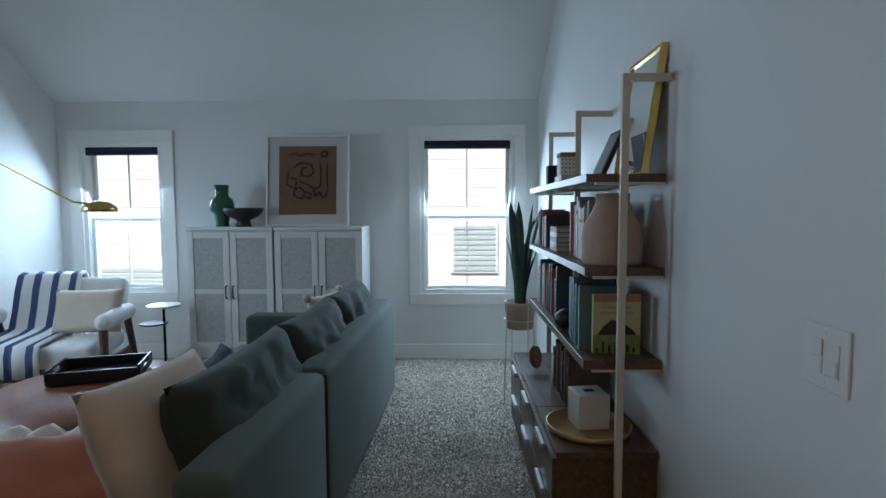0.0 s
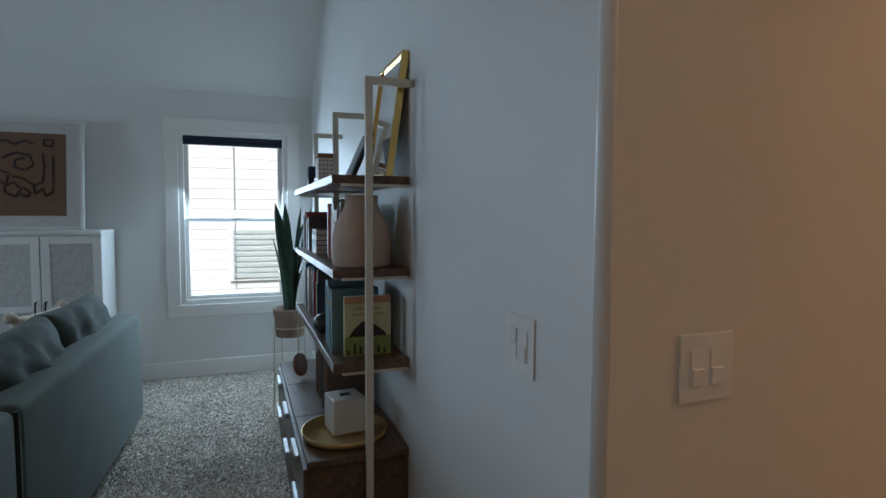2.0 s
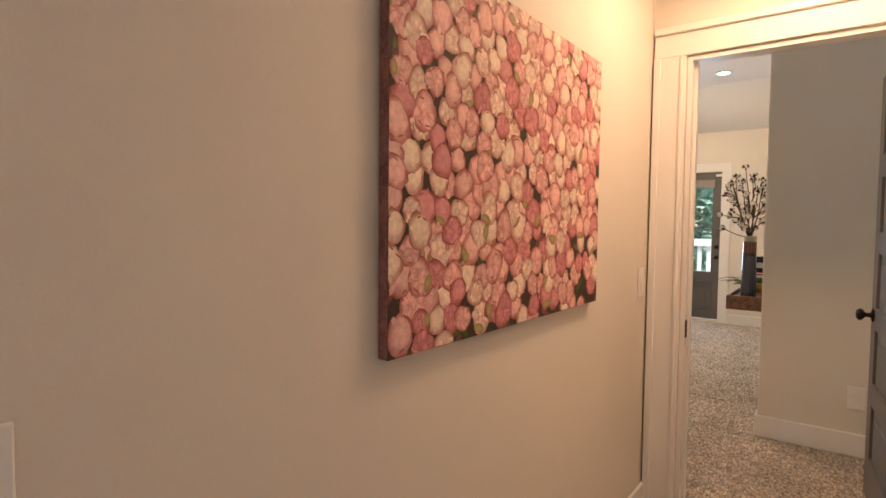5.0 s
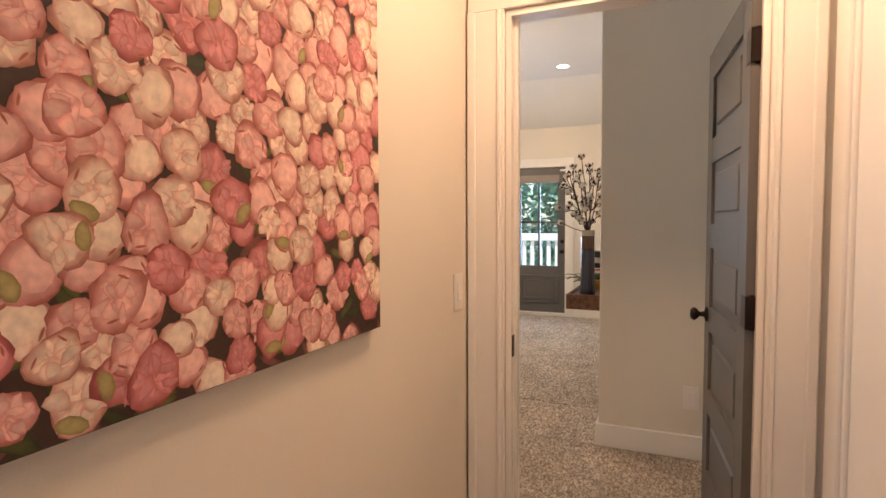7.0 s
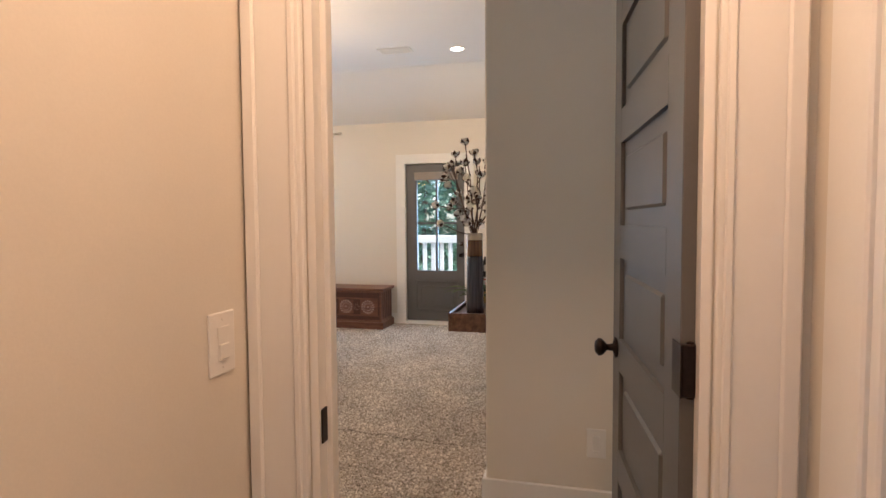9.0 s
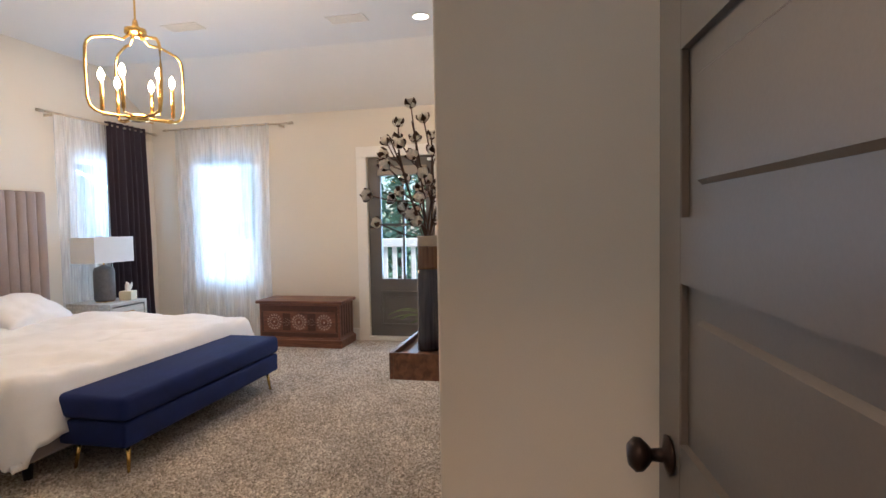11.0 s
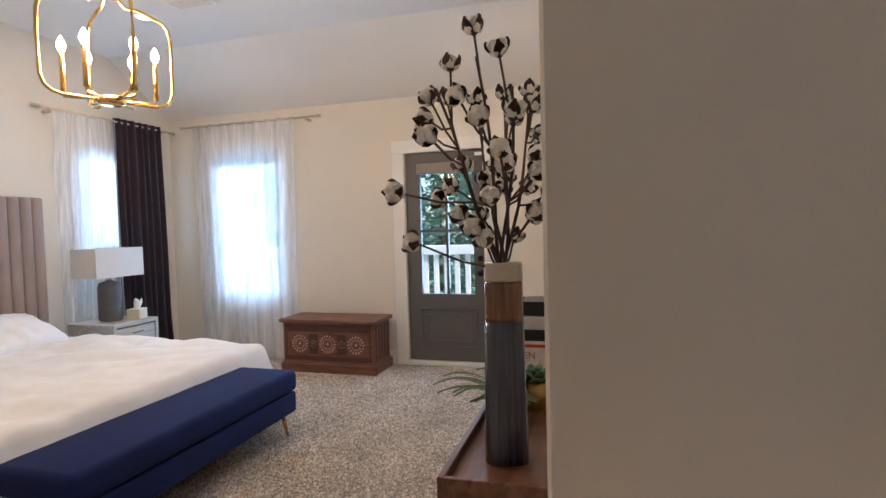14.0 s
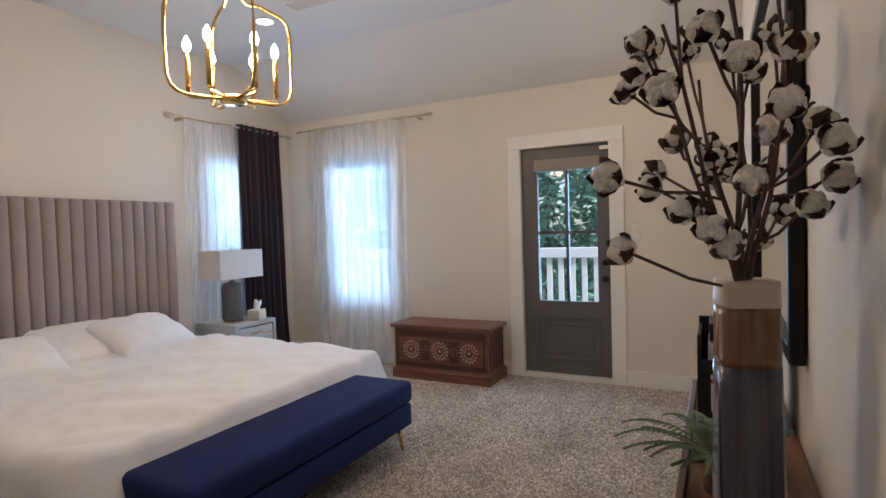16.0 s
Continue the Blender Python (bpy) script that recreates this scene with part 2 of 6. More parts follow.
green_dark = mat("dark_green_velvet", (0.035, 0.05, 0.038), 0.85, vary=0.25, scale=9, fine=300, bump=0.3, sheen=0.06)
blue_velvet = mat("blue_velvet", (0.002, 0.011, 0.085), 0.95, vary=0.35, scale=6, fine=300, bump=0.25, sheen=0.0)
cream_cloth = mat("cream_cloth", (0.62, 0.52, 0.42), 0.95, vary=0.08, scale=12, fine=240, bump=0.4)
white_cloth = mat("white_cotton", (0.84, 0.84, 0.85), 0.9, vary=0.04, scale=7, fine=240, bump=0.25)
boucle = mat("white_boucle", (0.74, 0.73, 0.71), 0.95, vary=0.1, scale=30, fine=160, bump=0.8)
coral_cloth = mat("coral_cloth", (0.50, 0.17, 0.10), 0.85, vary=0.12, scale=8, fine=200, bump=0.3, sheen=0.2)
leather = mat("brown_leather", (0.20, 0.062, 0.028), 0.38, vary=0.3, scale=7, fine=70, bump=0.3)
grey_velvet = mat("mauve_grey_velvet", (0.30, 0.25, 0.25), 0.8, vary=0.12, scale=6, fine=300, bump=0.2, sheen=0.3)
plum_cloth = mat("plum_velvet_curtain", (0.018, 0.008, 0.016), 0.85, vary=0.25, scale=6, fine=200, bump=0.25, sheen=0.15)
navy_cloth = mat("navy_shade", (0.010, 0.014, 0.035), 0.8, vary=0.2, fine=200, bump=0.3)
clay = mat("blush_clay", (0.44, 0.31, 0.24), 0.75, vary=0.1, scale=20, fine=150, bump=0.25)
green_glass = mat("green_glass_glaze", (0.012, 0.075, 0.035), 0.12, vary=0.3, bump=0.05, coat=0.5)
black_wood = mat("black_stained_wood", (0.012, 0.011, 0.012), 0.35, vary=0.3, bump=0.1)
leaf_mat = mat("snake_plant_leaf", (0.02, 0.06, 0.03), 0.45, vary=0.6, scale=22, fine=60, bump=0.15, per_object=0.3)
fern_mat = mat("fern_leaf", (0.075, 0.115, 0.035), 0.6, vary=0.35, scale=12, fine=60, bump=0.1)
succulent_mat = mat("succulent_leaf", (0.09, 0.15, 0.09), 0.5, vary=0.3, bump=0.1)
cotton_mat = mat("cotton_fibre", (0.84, 0.79, 0.72), 1.0, vary=0.12, scale=60, fine=260, bump=0.7, subsurface=0.15)
husk_mat = mat("cotton_husk", (0.085, 0.045, 0.032), 0.75, vary=0.35, scale=40, bump=0.4)
pane_glass = glass("window_glass")
sheer_mat = sheer("sheer_voile")
bulb_mat = glow("candle_bulb", (1.0, 0.72, 0.42), 40.0)
can_mat = glow("can_light_lens", (1.0, 0.86, 0.66), 9.0)
lampshade_mat = mat("linen_lampshade", (0.66, 0.66, 0.65), 0.9, vary=0.05, fine=220, bump=0.2)
grey_ceramic = mat("grey_ceramic", (0.10, 0.10, 0.105), 0.5, vary=0.25, scale=30, bump=0.25)
whitewash = wood("whitewashed_wood", (0.42, 0.42, 0.40), (0.62, 0.62, 0.60), 0.6, axis=0)
paper_mat = mat("white_paper", (0.75, 0.72, 0.68), 0.8, vary=0.04, bump=0.05)
red_ink = mat("red_ink", (0.55, 0.05, 0.03), 0.7, bump=0.0)
ink = mat("dark_ink", (0.035, 0.022, 0.02), 0.7, bump=0.0)
kraft = mat("kraft_paper", (0.25, 0.125, 0.068), 0.85, vary=0.08, scale=14, fine=180, bump=0.1)
gold_ink = mat("ochre_ink", (0.36, 0.21, 0.06), 0.7, bump=0.0)
canvas_dark = mat("canvas_edge_print", (0.30, 0.13, 0.11), 0.8, vary=0.55, scale=22, fine=160, bump=0.2)
mirror_mat = mat("mirror_silver", (0.85, 0.86, 0.87), 0.02, 1.0, vary=0.0, bump=0.0)

# ---- mesh helpers ----
def box(bm, x0, x1, y0, y1, z0, z1, bevel=0.0, seg=1):
    r = bmesh.ops.create_cube(bm, size=1.0, matrix=Matrix.LocRotScale(((x0 + x1) / 2, (y0 + y1) / 2, (z0 + z1) / 2), None, (abs(x1 - x0), abs(y1 - y0), abs(z1 - z0))))
    if bevel:
        edges = list({e for v in r["verts"] for e in v.link_edges})
        r2 = bmesh.ops.bevel(bm, geom=edges, offset=bevel, segments=seg, profile=0.5, affect='EDGES')
    return bm


def make(fn, *a, **k):
    bm = bmesh.new()
    fn(bm, *a, **k)
    return bm


def B(x0, x1, y0, y1, z0, z1, bevel=0.0, seg=1):
    return box(bmesh.new(), x0, x1, y0, y1, z0, z1, bevel, seg)


def lathe(profile, seg=32):
    """A turned body from (radius, height) pairs."""
    bm = bmesh.new()
    rings = []
    for r, z in profile:
        rings.append([bm.verts.new((r * math.cos(2 * math.pi * i / seg), r * math.sin(2 * math.pi * i / seg), z)) for i in range(seg)])
    for a, b in zip(rings, rings[1:]):
        for i in range(seg):
            bm.faces.new((a[i], a[(i + 1) % seg], b[(i + 1) % seg], b[i]))
    bm.faces.new(rings[0][::-1])
    bm.faces.new(rings[-1])
    return bm


def tube(points, r, seg=8, closed=False, taper=None):
    """A round bar along a line of points."""
    bm = bmesh.new()
    pts = [Vector(p) for p in points]
    rings = []
    n = len(pts)
    up = Vector((0, 0, 1))
    for i, p in enumerate(pts):
        a = pts[(i - 1) % n] if closed or i else pts[0]
        b = pts[(i + 1) % n] if closed or i < n - 1 else pts[-1]
        d = (b - a).normalized()
        u = d.cross(up)
        if u.length < 0.05:
            u = d.cross(Vector((1, 0, 0)))
        u.normalize()
        w = d.cross(u)
        rad = r if not taper else r * (1 + (taper - 1) * i / (n - 1))
        rings.append([bm.verts.new(p + rad * (math.cos(2 * math.pi * k / seg) * u + math.sin(2 * math.pi * k / seg) * w)) for k in range(seg)])
    pairs = list(zip(rings, rings[1:])) + ([(rings[-1], rings[0])] if closed else [])
    for a, b in pairs:
        for k in range(seg):
            bm.faces.new((a[k], a[(k + 1) % seg], b[(k + 1) % seg], b[k]))
    if not closed:
        bm.faces.new(rings[0][::-1])
        bm.faces.new(rings[-1])
    bmesh.ops.recalc_face_normals(bm, faces=bm.faces)
    return bm


def cushion(w, d, h, puff=0.35, n=12, wrinkle=0.012, seed=0, square=2.6):
    """A stuffed pad lying flat, w by d by h, with pinched rims."""
    bm = bmesh.new()
    top, bot = {}, {}
    off = Vector((seed * 3.7, seed * 1.3, 0))
    for i in range(n + 1):
        for j in range(n + 1):
            u, v = -1 + 2 * i / n, -1 + 2 * j / n
            f = max(0.0, (1 - abs(u) ** square) * (1 - abs(v) ** square)) ** puff
            pin = 1 - 0.05 * (1 - f)
            x, y = u * w / 2 * (1 - 0.06 * (1 - v * v) * abs(u) ** 6), v * d / 2 * (1 - 0.06 * (1 - u * u) * abs(v) ** 6)
            wz = wrinkle * noise.noise(Vector((x * 9, y * 9, seed)) + off) + wrinkle * 0.6 * noise.noise(Vector((x * 24, y * 24, seed)))
            zt = h / 2 * f + wz * f
            top[i, j] = bm.verts.new((x, y, zt))
            edge = i in (0, n) or j in (0, n)
            bot[i, j] = top[i, j] if edge else bm.verts.new((x, y, -h / 2 * f + wz * f))
    for i in range(n):
        for j in range(n):
            bm.faces.new((top[i, j], top[i + 1, j], top[i + 1, j + 1], top[i, j + 1]))
            q = (bot[i, j], bot[i, j + 1], bot[i + 1, j + 1], bot[i + 1, j])
            bm.faces.new(q)
    for f in bm.faces:
        f.smooth = True
    return bm


def part(name, bm, material, parent=None, label="", m=None, smooth=False):
    """Links a bmesh as one mesh object under a thing or a part."""
    me = bpy.data.meshes.new(name)
    if m is not None:
        bmesh.ops.transform(bm, matrix=m, verts=bm.verts)
    bm.to_mesh(me)
    bm.free()
    if smooth:
        for p in me.polygons:
            p.use_smooth = True
    me.materials.append(material)
    ob = new(name, me)
    ob.parent = parent
    if label:
        tagged(ob, label)
    return ob


def thing(name, label, category, m=None, group="", kind=""):
    ob = new(name)
    ob.empty_display_size = 0.1
    if m is not None:
        ob.matrix_world = m
    return tagged(ob, label, category, group, kind)


def struct(name, bm, material, label, category):
    return tagged(part(name, bm, material), label, category, kind="structure")


def T(x, y, z=0.0, rz=0.0, rx=0.0, ry=0.0):
    return pose(x, y, z, rx, ry, rz)


def wall_x(x0, x1, y0, y1, z0, z1, holes=()):
    """A wall running along y, with openings (ya, yb, za, zb) through it."""
    bm = bmesh.new()
    y = y0
    for ya, yb, za, zb in sorted(holes):
        box(bm, x0, x1, y, ya, z0, z1)
        if za > z0:
            box(bm, x0, x1, ya, yb, z0, za)
        box(bm, x0, x1, ya, yb, zb, z1)
        y = yb
    box(bm, x0, x1, y, y1, z0, z1)
    return bm


def wall_y(y0, y1, x0, x1, z0, z1, holes=()):
    bm = wall_x(y0, y1, x0, x1, z0, z1, holes)
    bmesh.ops.transform(bm, matrix=Matrix(((0, 1, 0, 0), (1, 0, 0, 0), (0, 0, 1, 0), (0, 0, 0, 1))), verts=bm.verts)
    bmesh.ops.reverse_faces(bm, faces=bm.faces)
    return bm


# ---- plan ----
LX0, LX1, LY1 = -3.535, 0.574, 4.636      # living room
HY = 0.797                                # picture wall of the hall
HR = -0.285                               # other wall of the hall
DX0, DX1 = 3.15, 3.225                    # wall with the open door
NX, TY = 4.45, 0.494                      # nib wall and media wall
BX1, BY1 = 8.516, 4.84                    # bedroom
CZ = 2.96
BACK = -2.6

struct("floor", B(LX0 - 0.2, BX1 + 0.2, BACK - 0.2, 5.1, -0.2, 0.0), carpet_mat, "speckled beige and grey shag carpet floor", "floor")

# living room
BN = 0.022


def bullnose():
    """The rounded plaster corner between the living room and the hall."""
    bm = bmesh.new()
    cx, cy = LX1 + BN, HY + BN
    lo, hi = [], []
    for i in range(9):
        a = math.pi + i * math.pi / 16
        x, y = cx + BN * math.cos(a), cy + BN * math.sin(a)
        lo.append(bm.verts.new((x, y, 0)))
        hi.append(bm.verts.new((x, y, 3.2)))
    for z, ring in ((0, lo), (3.2, hi)):
        ring.append(bm.verts.new((cx, cy, z)))
    n = len(lo)
    for i in range(n):
        f = bm.faces.new((lo[i], lo[(i + 1) % n], hi[(i + 1) % n], hi[i]))
        f.smooth = i < n - 2
    bm.faces.new(lo[::-1])
    bm.faces.new(hi)
    return bm


W2 = (-0.425, 0.372, 0.570, 1.910)
W1 = (-3.335, -2.635, 0.585, 1.87)
struct("wall_north", wall_y(LY1, LY1 + 0.16, LX0 - 0.16, LX1 + 0.18, 0, 3.2, (W1, W2)), living_paint, "white painted wall with two sash windows", "wall")
struct("wall_west", wall_x(LX0 - 0.16, LX0, BACK, LY1, 0, 3.2, ((2.2, 3.0, 0.6, 1.9),)), living_paint, "white painted side wall of the living room", "wall")
struct("wall_shelf", wall_x(LX1, LX1 + 0.18, HY + BN, LY1, 0, 3.2), living_paint, "white painted wall behind the bookshelf", "wall")
struct("wall_hall", wall_y(HY, HY + 0.16, LX1 + BN, DX0, 0, 3.2), wall_paint, "white painted hall wall under warm light", "wall")
struct("wall_corner", bullnose(), corner_paint, "rounded satin white plaster wall corner", "wall")
struct("wall_south", wall_y(BACK - 0.16, BACK, LX0 - 0.16, 0.74, 0, 3.2), wall_paint, "plain white painted wall", "wall")
struct("wall_hall_side", wall_y(HR - 0.14, HR, 0.60, DX0, 0, 3.2), wall_paint, "plain white painted hall wall", "wall")
struct("wall_loft", wall_x(0.60, 0.74, BACK, HR - 0.14, 0, 3.2), wall_paint, "plain white painted wall", "wall")
# hall end wall with the doorway
OY0, OY1, OZ = -0.128, 0.654, 1.992
struct("wall_door", wall_x(DX0, DX1, HR - 0.14, HY + 0.16, 0, 3.2, ((OY0, OY1, 0, OZ),)), wall_paint, "white painted wall with a doorway", "wall")
# bedroom shell
struct("wall_vestibule", wall_y(-0.95, -0.82, DX1, NX, 0, 3.2), wall_paint, "plain wall beside the open door", "wall")
struct("wall_nib", B(NX, NX + 0.12, -0.95, TY, 0, 3.2, 0.006), wall_paint, "beige painted nib wall facing the door", "wall")
struct("wall_media", wall_y(TY - 0.14, TY, NX + 0.12, BX1, 0, 3.2), wall_paint, "beige painted wall above the floating console", "wall")
BW = (3.49, 4.235, 0.62, 2.10)
BD = (1.430, 2.180, 0.02, 1.988)
struct("wall_east", wall_x(BX1, BX1 + 0.16, TY - 0.14, BY1 + 0.16, 0, 3.2, (BD, BW)), wall_paint, "beige bedroom wall with a window and a glazed door", "wall")
BH = (7.44, 8.16, 1.16, 2.0)
struct("wall_headboard", wall_y(BY1, BY1 + 0.16, DX1, BX1, 0, 3.2, (BH,)), wall_paint, "beige bedroom wall behind the upholstered bed", "wall")
struct("wall_bed_west", wall_x(DX1 - 0.073, DX1, HY + 0.16, BY1 + 0.16, 0, 3.2), wall_paint, "plain beige bedroom wall", "wall")


def sloped(bm, pts, depth, axis):
    """A slab under a broken line of (run, height), drawn along the other axis."""
    lo, hi = depth
    rows_ = []
    for r, z in pts:
        rows_.append([bm.verts.new((q, r, z) if axis == 'y' else (r, q, z)) for q in (lo, hi)] + [bm.verts.new((q, r, z + 0.1) if axis == 'y' else (r, q, z + 0.1)) for q in (lo, hi)])
    for a, b in zip(rows_, rows_[1:]):
        bm.faces.new((a[0], a[1], b[1], b[0]))
        bm.faces.new((a[2], b[2], b[3], a[3]))
        bm.faces.new((a[0], b[0], b[2], a[2]))
        bm.faces.new((a[1], a[3], b[3], b[1]))
    bm.faces.new((rows_[0][0], rows_[0][2], rows_[0][3], rows_[0][1]))
    bm.faces.new((rows_[-1][0], rows_[-1][1], rows_[-1][3], rows_[-1][2]))
    bmesh.ops.recalc_face_normals(bm, faces=bm.faces)
    return bm


struct("ceiling_living", sloped(bmesh.new(), ((BACK, CZ), (3.52, CZ), (LY1, 2.215)), (LX0, LX1), 'y'), ceiling_paint, "white ceiling sloping down to the window wall", "ceiling")
struct("ceiling_hall", B(LX1, DX0, BACK, HY, 2.44, 2.56), ceiling_paint, "flat white hall ceiling", "ceiling")
struct("ceiling_bedroom", sloped(bmesh.new(), ((DX1, CZ), (7.80, CZ), (BX1, 2.505)), (-0.82, BY1), 'x'), ceiling_paint, "white ceiling sloping down to the bedroom window wall", "ceiling")


def base_run(name, x0, x1, y0, y1):
    bm = B(x0, x1, y0, y1, 0, 0.13, 0.004)
    return struct(name, bm, trim_paint, "white painted baseboard", "baseboard")


base_run("baseboard_north", LX0, LX1, LY1 - 0.016, LY1)
base_run("baseboard_west", LX0, LX0 + 0.016, BACK, LY1 - 0.016)
base_run("baseboard_shelf", LX1 - 0.016, LX1, HY + BN, LY1 - 0.016)
base_run("baseboard_hall", LX1 + BN, DX0, HY - 0.016, HY)
base_run("baseboard_nib", NX - 0.016, NX, -0.82, TY + 0.016)
base_run("baseboard_media", NX, BX1, TY, TY + 0.016)
base_run("baseboard_east", BX1 - 0.016, BX1, TY + 0.016, 1.313)
base_run("baseboard_east", BX1 - 0.016, BX1, 2.297, BY1 - 0.016)
base_run("baseboard_head", DX1, BX1 - 0.016, BY1 - 0.016, BY1)
base_run("baseboard_vestibule", DX1, NX - 0.016, -0.82, -0.804)
# a ridge across the carpet where two lengths meet
struct("trim_carpet_seam", tube([(5.04 + 0.006 * i + 0.012 * math.sin(i * 1.7), 0.72 + 0.06 * i, 0.0) for i in range(16)], 0.009), carpet_mat, "seam in the beige carpet", "trim")


def casing_on_x(name, x, side, ya, yb, z0, zb, w=0.105, d=0.02, sill=False, mat_=None):
    """Flat casing boards round an opening in a wall along y, on the face at x; side is -1 or 1 (towards the room)."""
    th = thing(name, "white painted flat casing boards round an opening", "trim", kind="structure")
    xa, xb = sorted((x, x + side * d))
    part("side_board", B(xa, xb, ya - w, ya, z0, zb, 0.003), trim_paint, th)
    part("side_board", B(xa, xb, yb, yb + w, z0, zb, 0.003), trim_paint, th)
    part("head_board", B(xa - 0.002 if side < 0 else xa, xb if side < 0 else xb + 0.002, ya - w, yb + w, zb, zb + w, 0.003), trim_paint, th)
    if sill:
        part("sill_board", B(xa - 0.002 if side < 0 else xa, xb if side < 0 else xb + 0.002, ya - w, yb + w, z0 - w, z0, 0.003), trim_paint, th)
    return th


def casing_on_y(name, y, side, xa, xb, z0, zb, w=0.1, d=0.02):
    th = thing(name, "white painted flat casing boards round a window", "trim", kind="structure")
    ya, yb = sorted((y, y + side * d))
    part("side_board", B(xa - w, xa, ya, yb, z0, zb, 0.003), trim_paint, th)
    part("side_board", B(xb, xb + w, ya, yb, z0, zb, 0.003), trim_paint, th)
    part("head_board", B(xa - w, xb + w, ya - 0.002, yb, zb, zb + w, 0.003), trim_paint, th)
    part("sill_board", B(xa - w, xb + w, ya - 0.002, yb, z0 - w, z0, 0.003), trim_paint, th)
    return th


casing_on_y("trim_window_living", LY1, -1, *W2, w=0.095)
casing_on_y("trim_window_living", LY1, -1, *W1, w=0.105)
casing_on_x("trim_window_bedroom", BX1, -1, BW[0], BW[1], BW[2], BW[3], 0.09, sill=True)
casing_on_x("trim_glazed_door", BX1, -1, BD[0], BD[1], 0.0, BD[3], 0.115)
casing_on_y("trim_window_head", BY1, -1, *BH, w=0.08)
# door casing in the hall: stepped profile
hc = thing("trim_hall_door", "white painted stepped door casing", "trim", kind="structure")
for ya, yb in ((OY1 + 0.004, OY1 + 0.135), (OY0 - 0.135, OY0 - 0.004)):
    bm = B(DX0 - 0.018, DX0, ya, yb, 0, OZ + 0.004, 0.003)
    inner = ya if ya > 0 else yb - 0.035
    box(bm, DX0 - 0.026, DX0 - 0.018, inner + 0.01, inner + 0.025, 0, OZ + 0.004, 0.003)
    outer = yb - 0.03 if ya > 0 else ya
    box(bm, DX0 - 0.03, DX0 - 0.018, outer, outer + 0.03, 0, OZ + 0.004, 0.004)
    part("side_board", bm, trim_paint, hc)
bm = B(DX0 - 0.018, DX0, OY0 - 0.135, OY1 + 0.135, OZ + 0.004, OZ + 0.13, 0.003)
box(bm, DX0 - 0.03, DX0 - 0.018, OY0 - 0.135, OY1 + 0.135, OZ + 0.10, OZ + 0.13, 0.004)
part("head_board", bm, trim_paint, hc)
jb = bmesh.new()
box(jb, DX0 - 0.004, DX1 + 0.004, OY1 - 0.018, OY1, 0, OZ)
box(jb, DX0 + 0.03, DX0 + 0.06, OY1 - 0.032, OY1 - 0.018, 0, OZ - 0.018, 0.002)
part("jamb", jb, trim_paint, hc)
jb = bmesh.new()
box(jb, DX0 - 0.004, DX1 + 0.004, OY0, OY0 + 0.018, 0, OZ)
part("jamb", jb, trim_paint, hc)
part("jamb_head", B(DX0 - 0.004, DX1 + 0.004, OY0 + 0.018, OY1 - 0.018, OZ - 0.018, OZ), trim_paint, hc)
part("strike_plate", B(DX0 + 0.004, DX0 + 0.028, OY1 - 0.0215, OY1 - 0.0185, 0.80, 0.875), bronze, hc, "dark bronze strike plate")
casing_on_x("trim_bedroom_door", DX1, 1, OY0, OY1, 0.0, OZ, 0.10)
# casing of a side door on the hall's other wall
sd = thing("trim_side_door", "white painted casing on the hall side wall", "trim", kind="structure")
part("side_board", B(2.93, 3.05, HR, HR + 0.022, 0, 2.1, 0.004), trim_paint, sd)
part("bead", B(2.90, 2.93, HR, HR + 0.014, 0, 2.1, 0.004), trim_paint, sd)
part("panel", B(2.2, 2.89, HR, HR + 0.008, 0.0, 2.05, 0.002), trim_paint, sd)


def panel_mold(bm, a0, a1, z0, z1, d, s=0.022):
    """Raised moulding frame round a recessed panel, in the a-z plane at depth 0 to d (towards +y)."""
    for k0, k1, q0, q1 in ((a0, a1, z0, z0 + s), (a0, a1, z1 - s, z1), (a0, a0 + s, z0 + s, z1 - s), (a1 - s, a1, z0 + s, z1 - s)):
        box(bm, k0, k1, 0, d, q0, q1, min(0.006, abs(d) * 0.6))


